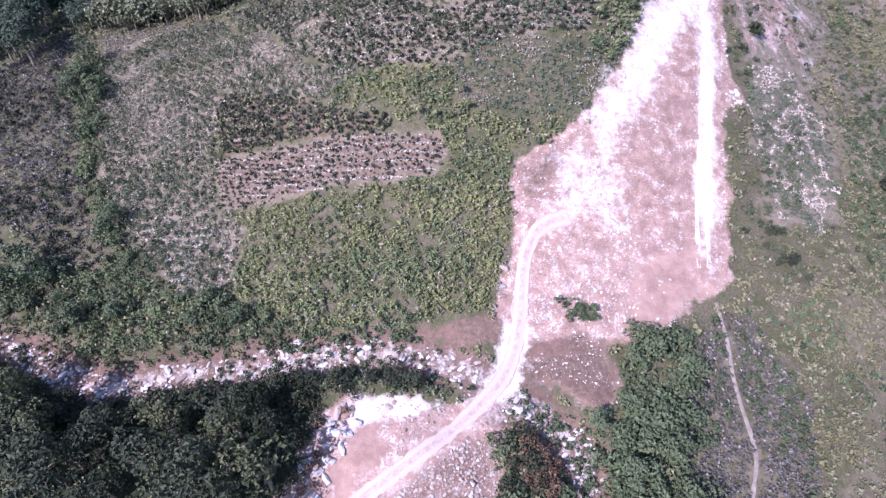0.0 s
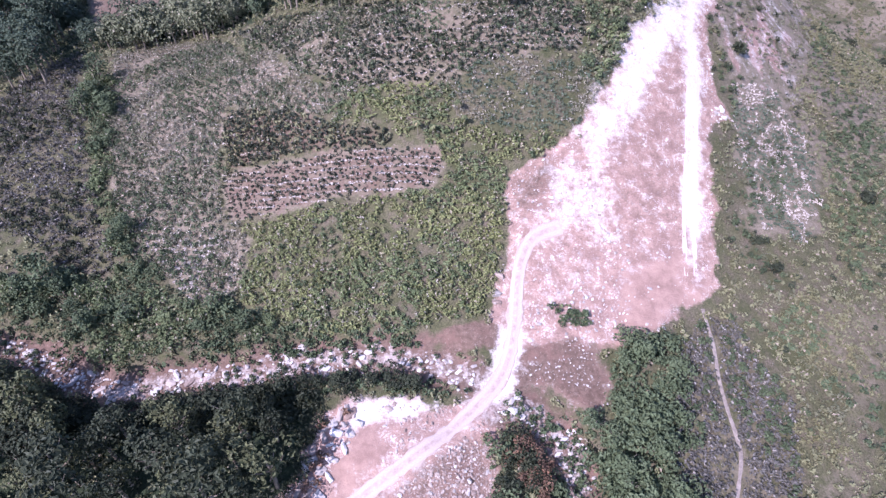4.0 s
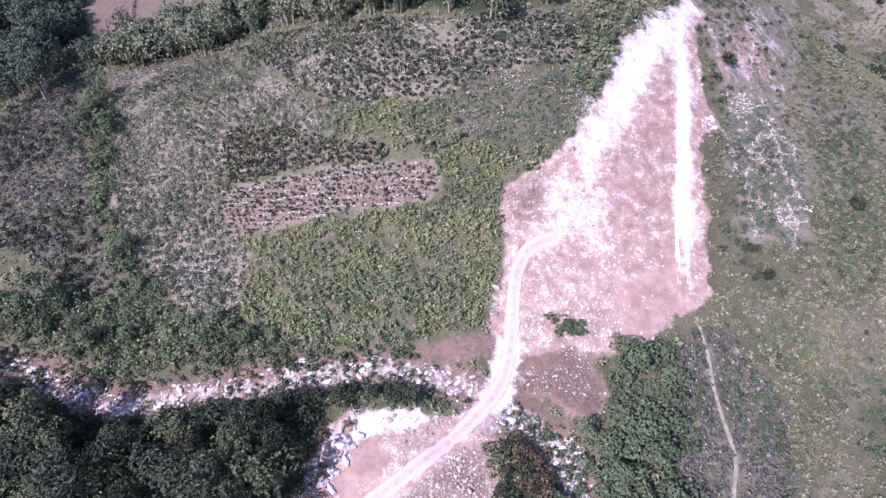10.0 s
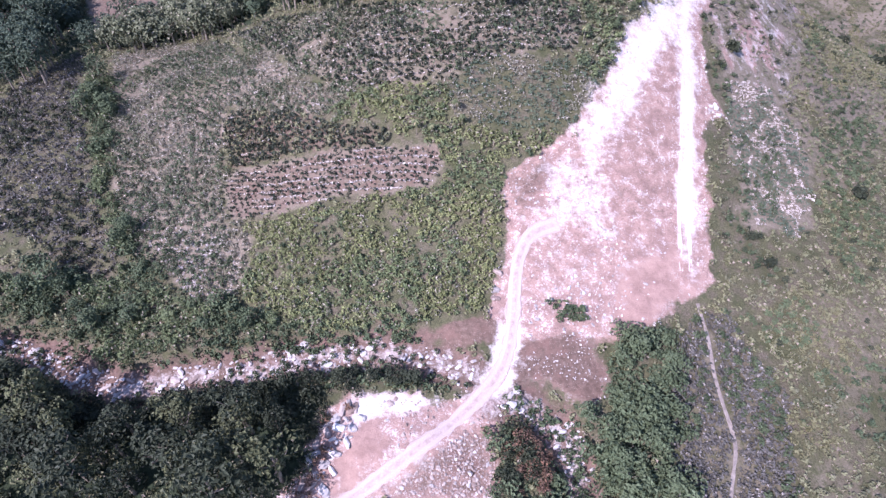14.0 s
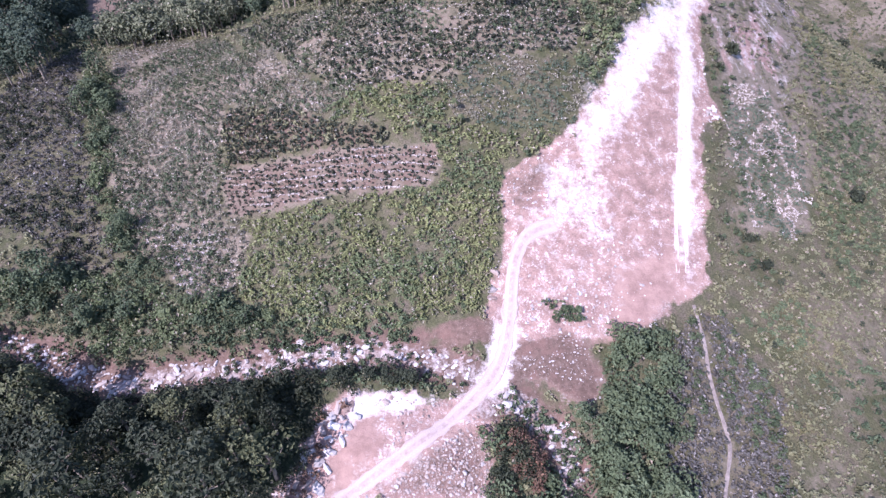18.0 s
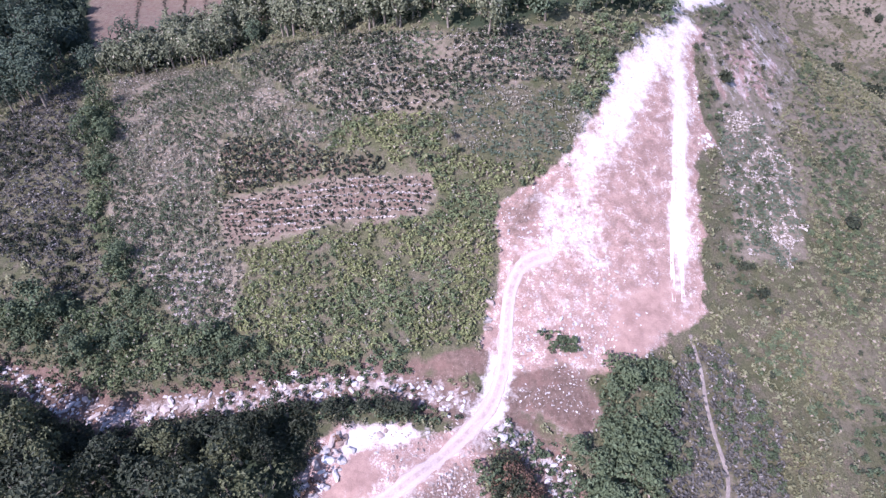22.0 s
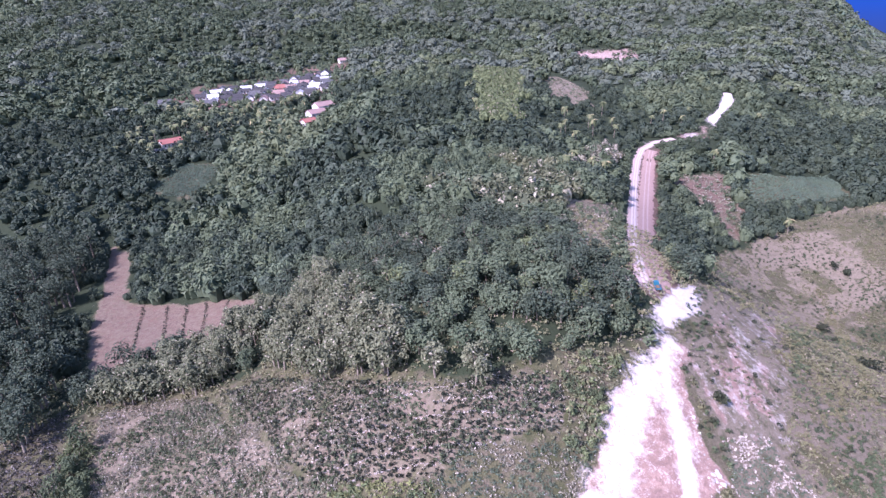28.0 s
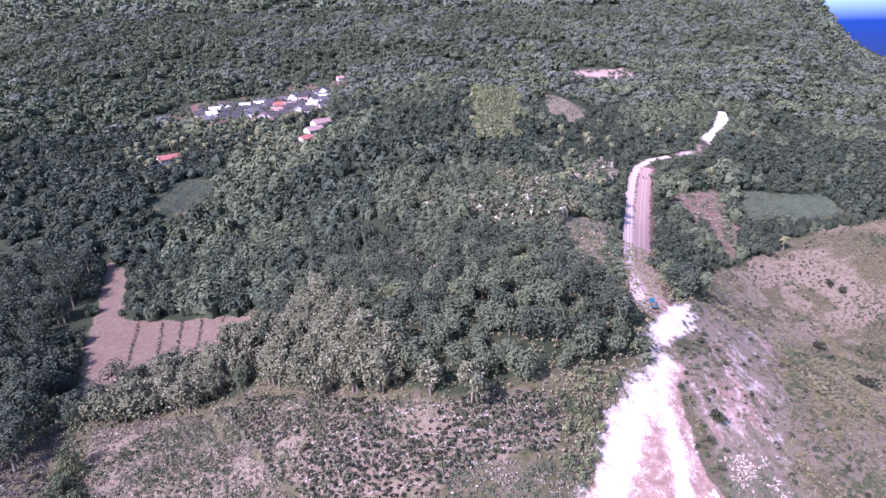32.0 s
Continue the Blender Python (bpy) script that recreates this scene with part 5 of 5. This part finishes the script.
scatter("clearing_bush", thin(np.concatenate([spots(PINK_CLEARING, 4), spots(CLEARINGS[0], 4), spots(CLEARINGS[1], 6)]), 9, 0.48, 89), LOW_BUSH, LEAF_WOOD, "green bushes regrowing on a cleared patch", "bushes", 0.8, 1.6)
plot_lines = np.concatenate([smooth_line(l, 1.1) for l in ([(-79.7, 234.1), (-72.4, 200.7)], [(-71.5, 232.3), (-64.3, 196.2)], [(-62.4, 229.1), (-58, 200.8)], [(-52.7, 224.3), (-51.4, 205.2)], [(-90.6, 237.8), (-82.6, 200.5)])])
scatter("plot_hedge", plot_lines + rng.normal(0, 0.25, plot_lines.shape), SMALL, LEAF_ROW, "low dark plants in lines across a tilled plot", "hedge", 1.2, 2.0)
single = [(190.7, 195.7, 2.6), (168.6, 152.6, 2.6), (84.8, 111.5, 2.0), (106.6, 79.9, 2.0), (237.2, 246.2, 2.2), (238.8, 238.3, 2.5), (74.9, 61.1, 1.4), (73.6, 67.1, 1.3)]
bush_models = []
for n in range(3):
    v, f, tone = clump(150, 1.0, 1.5, 0.4, 6)
    me = mesh_object("bush", v, f, LEAF_DARK)
    attribute(me, "tone", tone)
    bush_models.append(me)
for n, (x, y, size) in enumerate(single):
    ob = new("bush", bush_models[n % 3])
    ob.matrix_basis = Matrix.LocRotScale((x, y, float(land(x, y)) - 0.05), Euler((0, 0, n * 1.7)), Vector((size, size, size)))
    tagged(ob, "dark rounded bush standing alone on the open slope", "bush", "bushes on the open slope")

# ---- stones ----
def stone_shape(detail, rough=0.28):
    bm = bmesh.new()
    bmesh.ops.create_icosphere(bm, subdivisions=detail, radius=1)
    v = np.array([x.co[:] for x in bm.verts])
    f = np.array([[x.index for x in q.verts] for q in bm.faces])
    bm.free()
    v = np.sign(v) * np.abs(v) ** 0.6
    v = v * (1 + rng.uniform(-1.6, 1.6, (len(v), 1)) * rough) * rng.uniform([0.7, 0.5, 0.35], [1.4, 0.9, 0.7])
    return v + [0, 0, 0.25], f, np.zeros(len(v))


GRAVEL = [stone_shape(1, 0.22) for _ in range(6)]
bare = keep_off(spots(BARE, 0.72), RED_SOIL)
heap = fbm(bare[:, 0], bare[:, 1], 9, 3, 91)
off_track = (edge_distance(bare[:, 0], bare[:, 1], TRACK, False) > 2.4) & (edge_distance(bare[:, 0], bare[:, 1], LANE, False) > 3.5)
clot = fbm(bare[:, 0], bare[:, 1], 2.4, 3, 99)
scatter("rubble", bare[(heap * 0.5 + clot * 0.5 > 0.53) & off_track & (edge_distance(bare[:, 0], bare[:, 1], PINK_HEART) > -1)], GRAVEL, STONE, "scattered whitish limestone rubble on bare soil", "rubble", 0.06, 0.38, 0.02, skew=2.6)
quarry_spots = keep_from(spots(QUARRY, 0.75), TRACK, 1.8)
in_sand = edge_distance(quarry_spots[:, 0], quarry_spots[:, 1], QUARRY_CLAY) > 0
scatter("quarry_rubble", thin(quarry_spots[in_sand], 5, 0.44, 92), GRAVEL, STONE, "whitish broken stone in a small quarry", "rubble", 0.06, 0.4, 0.02, skew=4.0)
scatter("quarry_gravel", np.concatenate([quarry_spots[in_sand & (quarry_spots[:, 0] > 0)], keep_from(spots(QUARRY_GREY, 0.42, wander=1), TRACK, 2.2)]), GRAVEL, BROWN_STONE, "grey-brown gravel beside the track", "gravel", 0.08, 0.32, 0.02, skew=2.0)
bed = np.concatenate([spots(CREEK[:8], 0.7, closed=False, width=1.5, wander=3.5), spots(CREEK[7:], 0.7, closed=False, width=2.3, wander=3.0)])
bed = bed[(bed[:, 1] > 12) & (edge_distance(bed[:, 0], bed[:, 1], TRACK, False) > 2.6)]
scatter("stream_gravel", thin(bed, 5, 0.38, 97), GRAVEL, STONE, "pale stones filling a dry stream bed", "stones", 0.08, 0.48, 0.03, skew=2.0)
scatter("stream_bushes", thin(bed[::6], 9, 0.52, 90), LOW_BUSH, LEAF_SHRUB, "green bushes growing among stream stones", "bushes", 0.4, 0.9)

rim = [(-17.1, 29), (-15.2, 32.5), (-14.6, 36.8), (-12.3, 41.5), (-7, 43.4)]
scatter("rim_shrubs", spots(rim, 1.9, closed=False, width=1.6, wander=2), BUSH, LEAF_DARK, "dark shrubs along the rim of the quarry", "shrubs", 0.4, 0.8)
scatter("rim_brush", spots(beside(rim, -2.0), 1.6, closed=False, width=1.2, wander=2), LOW_BUSH, LEAF_RUST, "rusty withered brush along the quarry rim", "brush", 0.5, 1.0)
scatter("quarry_far_brush", thin(spots(QUARRY_FAR, 7), 20, 0.52, 98), BUSH, LEAF_WOOD, "bushes on a far cleared terrace", "bushes", 0.8, 1.6)
boulder_meshes = []
for _ in range(7):
    v, f, _ = stone_shape(1, 0.16)
    boulder_meshes.append(mesh_object("boulder", v, f, BROWN_STONE if len(boulder_meshes) % 3 == 2 else STONE))


def boulders(places, low, high, label, group, long=1.0):
    z = land(places[:, 0], places[:, 1])
    for (x, y), h in zip(places, z):
        s = rng.uniform(low, high)
        ob = new("boulder", boulder_meshes[rng.integers(0, 7)])
        ob.matrix_basis = Matrix.LocRotScale((x, y, h - 0.08 * s), Euler((0, 0, rng.uniform(0, 6.28))), Vector((s * long, s * rng.uniform(0.8, 1.1), s * rng.uniform(0.7, 1.1))))
        tagged(ob, label, "boulder", group)


boulders(thin(bed[::9], 9, 0.46, 94)[:150], 0.45, 0.95, "pale limestone boulder in a dry stream bed", "boulders in the stream bed")
heaps = spots([(17.9, 56.2), (19.3, 55.5), (20.6, 60.3), (20.6, 63.7), (19.4, 61.4)], 1.6, wander=0)
boulders(heaps, 0.5, 0.95, "white limestone block heaped beside the track", "blocks beside the track")
boulders(thin(spots(WHITE_RUBBLE, 1.5, wander=4), 5, 0.40, 95), 0.15, 0.38, "white limestone block on the bare ground by the road", "blocks on the bare ground")
for step, gap in ((-1.2, 1.7), (-2.8, 2.0), (-4.4, 2.6)):
    boulders(smooth_line(beside(rim, step), gap) + rng.normal(0, 0.3, (len(smooth_line(beside(rim, step), gap)), 2)), 0.6, 1.1, "pale limestone slab breaking out of the quarry edge", "slabs along the quarry edge", 1.2)
soil_spots = thin(keep_off(spots(RED_SOIL, 0.6, wander=2), MID_SHRUBS), 4, 0.57, 96)
scatter("soil_stones", soil_spots, GRAVEL, STONE, "small white stones strewn over reddish soil", "stones", 0.06, 0.2, 0.02, skew=2.0)
boulders(keep_from(spots(QUARRY_TOP, 1.9, wander=2), TRACK, 2), 0.25, 0.65, "broken white block on the quarry edge", "blocks in the quarry")
boulders(keep_off(spots([(71.4, 91.4), (76.1, 93.8), (75, 96.2), (73.7, 97.3), (70.2, 93.2)], 1.8, wander=1), PALE_CROP), 0.5, 1.0, "white limestone block tipped over the road edge", "blocks at the road edge")

# ---- village, sheds and truck ----
WALL_WHITE = plain_material("limewash", (0.72, 0.70, 0.70), (0.80, 0.78, 0.77), 0.8)
WALL_PINK = plain_material("faded_plaster", (0.52, 0.48, 0.46), (0.64, 0.60, 0.58), 0.8)
ROOF_GREY = plain_material("weathered_tile", (0.035, 0.034, 0.036), (0.09, 0.084, 0.086), 1.2, 0.95)
ROOF_BLUE = plain_material("zinc_sheet", (0.07, 0.07, 0.073), (0.14, 0.137, 0.14), 0.9, 0.85)
ROOF_RED = plain_material("clay_tile", (0.28, 0.10, 0.08), (0.40, 0.17, 0.14), 1.2)
ROOF_ROSE = plain_material("faded_clay_tile", (0.27, 0.17, 0.15), (0.38, 0.26, 0.24), 1.2)
ROOF_PALE = plain_material("new_sheet", (0.55, 0.53, 0.56), (0.68, 0.66, 0.70), 0.9, 0.5)
DARK_GLASS = plain_material("dark_glass", (0.02, 0.022, 0.026), (0.04, 0.042, 0.048), 0.5, 0.15)
TIMBER = plain_material("timber", (0.13, 0.08, 0.05), (0.22, 0.15, 0.10), 4.0)


def box(x0, x1, y0, y1, z0, z1):
    v = np.array([(x, y, z) for z in (z0, z1) for y in (y0, y1) for x in (x0, x1)], float)
    return v, np.array([(0, 2, 3, 1), (4, 5, 7, 6), (0, 1, 5, 4), (2, 6, 7, 3), (0, 4, 6, 2), (1, 3, 7, 5)])


def house(x, y, turn, length, width, height, rise, wall, roof, label, storeys=1):
    base = new("house")
    base.matrix_basis = pose(x, y, float(land(x, y)) - 0.2, 0, 0, turn)
    hl, hw = length / 2, width / 2
    v, f = box(-hl, hl, -hw, hw, -1.5, height)
    ends = np.array([(-hl, -hw, height), (-hl, hw, height), (-hl, 0, height + rise), (-hl + 0.2, 0, height + rise), (hl, -hw, height), (hl, hw, height), (hl, 0, height + rise), (hl - 0.2, 0, height + rise)])
    v, f = merge([(v, f), (ends, np.array([(0, 2, 3, 1), (4, 5, 7, 6)]))])
    part("wall", mesh_object("wall", v, f, wall), base)
    over, thick = 0.7, 0.18
    drop = rise * over / hw
    section = np.array([(-hw - over, height - drop), (0, height + rise), (hw + over, height - drop), (hw + over, height - drop + thick), (0, height + rise + thick), (-hw - over, height - drop + thick)])
    rv = np.array([(s * (hl + over), a, b + 0.03) for s in (-1, 1) for a, b in section])
    rf = np.array([(0, 1, 4, 5), (1, 2, 3, 4), (6, 11, 10, 7), (7, 10, 9, 8), (0, 6, 7, 1), (1, 7, 8, 2), (5, 4, 10, 11), (4, 3, 9, 10), (2, 8, 9, 3), (0, 5, 11, 6)])
    top = part("roof", mesh_object("roof", rv, rf, roof), base)
    part("ridge_cap", mesh_object("ridge_cap", *box(-hl - over, hl + over, -0.18, 0.18, height + rise + 0.1, height + rise + 0.3), roof), top)
    for level in range(storeys):
        z = 1.0 + level * 2.9
        for k in range(max(2, int(length / 3))):
            at = -hl + (k + 0.7) * length / (max(2, int(length / 3)) + 0.4)
            if level == 0 and k == 1:
                part("door", mesh_object("door", *box(at - 0.5, at + 0.5, -hw - 0.06, -hw + 0.05, 0.2, 2.3), TIMBER), base)
                continue
            w = part("window", mesh_object("window", *box(at - 0.6, at + 0.6, -hw - 0.07, -hw + 0.05, z, z + 1.3), TIMBER), base)
            part("pane", mesh_object("pane", *box(at - 0.5, at + 0.5, -hw - 0.09, -hw - 0.03, z + 0.1, z + 1.2), DARK_GLASS), w)
    return tagged(base, label, "house", "houses of the village")


STREETS = [(-166.3, 631.6), (-141.1, 670.4), (-90.2, 699.6), (-41.7, 761.7), (-22, 577.9), (-54.8, 594.6), (-100.4, 602.9), (-144.1, 602)]
kinds = [(WALL_WHITE, ROOF_GREY, "white house with a weathered grey tile roof"), (WALL_PINK, ROOF_GREY, "plastered house with a dark weathered tile roof"), (WALL_WHITE, ROOF_BLUE, "white house with a dull sheet-metal roof"), (WALL_PINK, ROOF_ROSE, "plastered house with a faded clay tile roof"), (WALL_WHITE, ROOF_RED, "white house with a red clay tile roof"), (WALL_WHITE, ROOF_PALE, "small house with a pale new roof")]
homes = keep_off(spots(STREETS, 12.5, jitter=0.16, wander=0), [(-43, 697), (-23, 697), (-23, 717), (-43, 717)], [(-80, 701), (-60, 701), (-60, 721), (-80, 721)])
for n, (x, y) in enumerate(homes):
    red = math.hypot(x + 81, y - 650) < 20
    wall, roof, label = kinds[4 if red and n % 2 else (0, 1, 2, 0, 3, 1, 0, 5, 2, 1, 5)[n % 11]]
    house(float(x), float(y), 8 + 12 * rng.uniform(-1, 1) + (90 if n % 3 == 1 else 0), rng.uniform(8, 11), rng.uniform(6, 7.5), rng.uniform(2.7, 3.4), rng.uniform(1.8, 2.6), wall, roof, label)
house(-33, 707, 80, 11, 9, 6.6, 3.0, WALL_WHITE, ROOF_GREY, "tall white two-storey house with a steep grey gable", 2)
house(-70, 711, 85, 10, 8, 4.6, 2.8, WALL_WHITE, ROOF_BLUE, "white gabled house among the village roofs")
house(-26, 501, 35, 15, 10, 3.6, 2.6, WALL_WHITE, ROOF_ROSE, "long house with a faded rose tile roof below the village")
house(-31, 485, 35, 14, 9, 3.4, 2.4, WALL_WHITE, ROOF_ROSE, "white-walled house with a rose tile roof below the village")
house(-36, 466, 35, 10, 8, 3.2, 2.0, WALL_PINK, ROOF_RED, "small house with a dull red roof below the village")
house(-141, 468, 35, 15, 9, 3.4, 2.4, WALL_PINK, ROOF_RED, "house with a dull red roof among the palms")
house(-143, 449, 35, 7, 6, 3.0, 1.6, WALL_WHITE, ROOF_BLUE, "small white shed among the palms")
house(-185, 613, 5, 11, 8, 3.4, 2.2, WALL_WHITE, ROOF_BLUE, "white house with a bluish roof at the village edge")
house(-204, 605, 12, 10, 8, 3.2, 2.0, WALL_PINK, ROOF_GREY, "plastered house with a grey roof at the village edge")
house(-14, 805, 20, 13, 9, 3.4, 2.4, WALL_PINK, ROOF_ROSE, "house with a faded rose roof behind the village")
house(306, 930, 10, 12, 8, 3.4, 2.2, WALL_WHITE, ROOF_BLUE, "lone white house on the far hillside")

village_trees = keep_off(thin(spots(VILLAGE, 6), 18, 0.45, 101), *[[(x - 4.5, y - 5), (x + 4.5, y - 5), (x + 4.5, y + 5), (x - 4.5, y + 5)] for x, y in homes])
scatter("village_trees", village_trees, CROWNS, LEAF_WOOD, "green garden trees between the village houses", "trees", 0.4, 0.95)


def truck(x, y, turn):
    """A small open truck: blue cab, blue side boards, dark load."""
    blue = plain_material("blue_paint", (0.02, 0.13, 0.20), (0.035, 0.18, 0.26), 2.0, 0.35)
    rubber = plain_material("rubber", (0.015, 0.015, 0.016), (0.03, 0.03, 0.03), 6.0, 0.9)
    steel = plain_material("steel", (0.30, 0.30, 0.32), (0.45, 0.45, 0.47), 3.0, 0.4, 0.8)
    lamp = plain_material("lamp_lens", (0.7, 0.68, 0.6), (0.8, 0.78, 0.72), 3.0, 0.2)
    base = new("truck")
    base.matrix_basis = pose(x, y, float(land(x, y)) + 0.14, 0, 0, turn) @ Matrix.Scale(0.7, 4)

    def piece(name, parent, material, *sizes):
        return part(name, mesh_object(name, *merge([box(*s) for s in sizes]), material), parent)

    piece("chassis", base, steel, (-0.55, -0.4, -2.9, 2.9, 0.55, 0.75), (0.4, 0.55, -2.9, 2.9, 0.55, 0.75), (-0.5, 0.5, -2.8, -2.6, 0.56, 0.74), (-0.5, 0.5, 0.6, 0.8, 0.56, 0.74))
    cab = piece("cab", base, blue, (-1.0, 1.0, 1.35, 2.95, 0.6, 1.5), (-0.95, 0.95, 1.4, 2.75, 1.5, 2.25), (-0.9, 0.9, 1.45, 2.6, 2.25, 2.34))
    piece("windscreen", cab, DARK_GLASS, (-0.82, 0.82, 2.74, 2.78, 1.58, 2.15))
    for s in (-1, 1):
        piece("side_window", cab, DARK_GLASS, (s * 0.94 - 0.03, s * 0.94 + 0.03, 1.65, 2.5, 1.58, 2.12))
        piece("headlight", cab, lamp, (s * 0.7 - 0.15, s * 0.7 + 0.15, 2.94, 2.99, 0.85, 1.05))
        piece("mirror", cab, rubber, (s * 1.12 - 0.05, s * 1.12 + 0.05, 2.55, 2.6, 1.5, 1.85))
    piece("bumper", base, WALL_WHITE, (-0.98, 0.98, 2.96, 3.08, 0.5, 0.75))
    bed = piece("cargo_bed", base, TIMBER, (-1.02, 1.02, -3.0, 1.2, 0.8, 0.92))
    for s in (-1, 1):
        piece("side_board", bed, blue, (s * 1.0 - 0.03, s * 1.0 + 0.03, -3.0, 1.2, 0.92, 1.55))
    piece("head_board", bed, blue, (-1.0, 1.0, 1.14, 1.2, 0.92, 1.9))
    piece("tailgate", bed, blue, (-1.0, 1.0, -3.03, -2.97, 0.92, 1.5))
    turns = np.linspace(0, 2 * np.pi, 15)[:-1]

    def wheel_mesh(name, radius, half, material):
        v = np.array([(sx * half * k, math.cos(a) * radius * r, math.sin(a) * radius * r) for sx, k, r in ((-1, 1, 0.55), (-1, 1, 0.93), (-1, 0.8, 1), (1, 0.8, 1), (1, 1, 0.93), (1, 1, 0.55)) for a in turns])
        k = np.arange(14)
        f = np.concatenate([np.stack([r * 14 + k, r * 14 + (k + 1) % 14, (r + 1) * 14 + (k + 1) % 14, (r + 1) * 14 + k], 1) for r in range(5)])
        return mesh_object(name, v, f, material, True)

    tyre, rim = wheel_mesh("tyre", 0.42, 0.14, rubber), wheel_mesh("rim", 0.25, 0.10, steel)
    for sx in (-0.85, 0.85):
        for wy in (2.1, -1.5, -2.4):
            wheel = new("wheel")
            wheel.parent = base
            wheel.location = (sx, wy, 0.42)
            part("tyre", tyre, wheel)
            part("rim", rim, wheel)
    return tagged(base, "small blue open truck standing on the dirt road", "truck")


truck(85.6, 147.6, -14)

# glowing sheet beyond the land: sea and haze painted up to pale sky
def backdrop():
    m = bpy.data.materials.new("far_haze")
    m.use_nodes = True
    tree = m.node_tree
    tree.nodes.remove(tree.nodes["Principled BSDF"])
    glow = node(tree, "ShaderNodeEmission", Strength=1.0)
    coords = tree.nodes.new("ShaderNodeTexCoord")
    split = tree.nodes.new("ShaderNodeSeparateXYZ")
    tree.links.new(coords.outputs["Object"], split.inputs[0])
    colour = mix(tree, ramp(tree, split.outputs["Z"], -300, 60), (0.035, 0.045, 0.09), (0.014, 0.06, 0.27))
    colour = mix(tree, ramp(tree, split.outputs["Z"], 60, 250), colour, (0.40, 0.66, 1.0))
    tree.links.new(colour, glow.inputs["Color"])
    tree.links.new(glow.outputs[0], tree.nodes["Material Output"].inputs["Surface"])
    a = np.radians(np.linspace(-75, 75, 120))
    crest = np.full(120, 290.0)
    low, high = np.stack([4700 * np.sin(a), 4700 * np.cos(a), np.full(120, -600.0)], 1), np.stack([4700 * np.sin(a), 4700 * np.cos(a), crest], 1)
    i = np.arange(119)
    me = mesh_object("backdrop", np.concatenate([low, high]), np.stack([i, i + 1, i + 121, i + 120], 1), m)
    return tagged(new("backdrop", me), "glowing backdrop of hazy blue sea fading into pale sky", "backdrop", kind="structure")


backdrop()
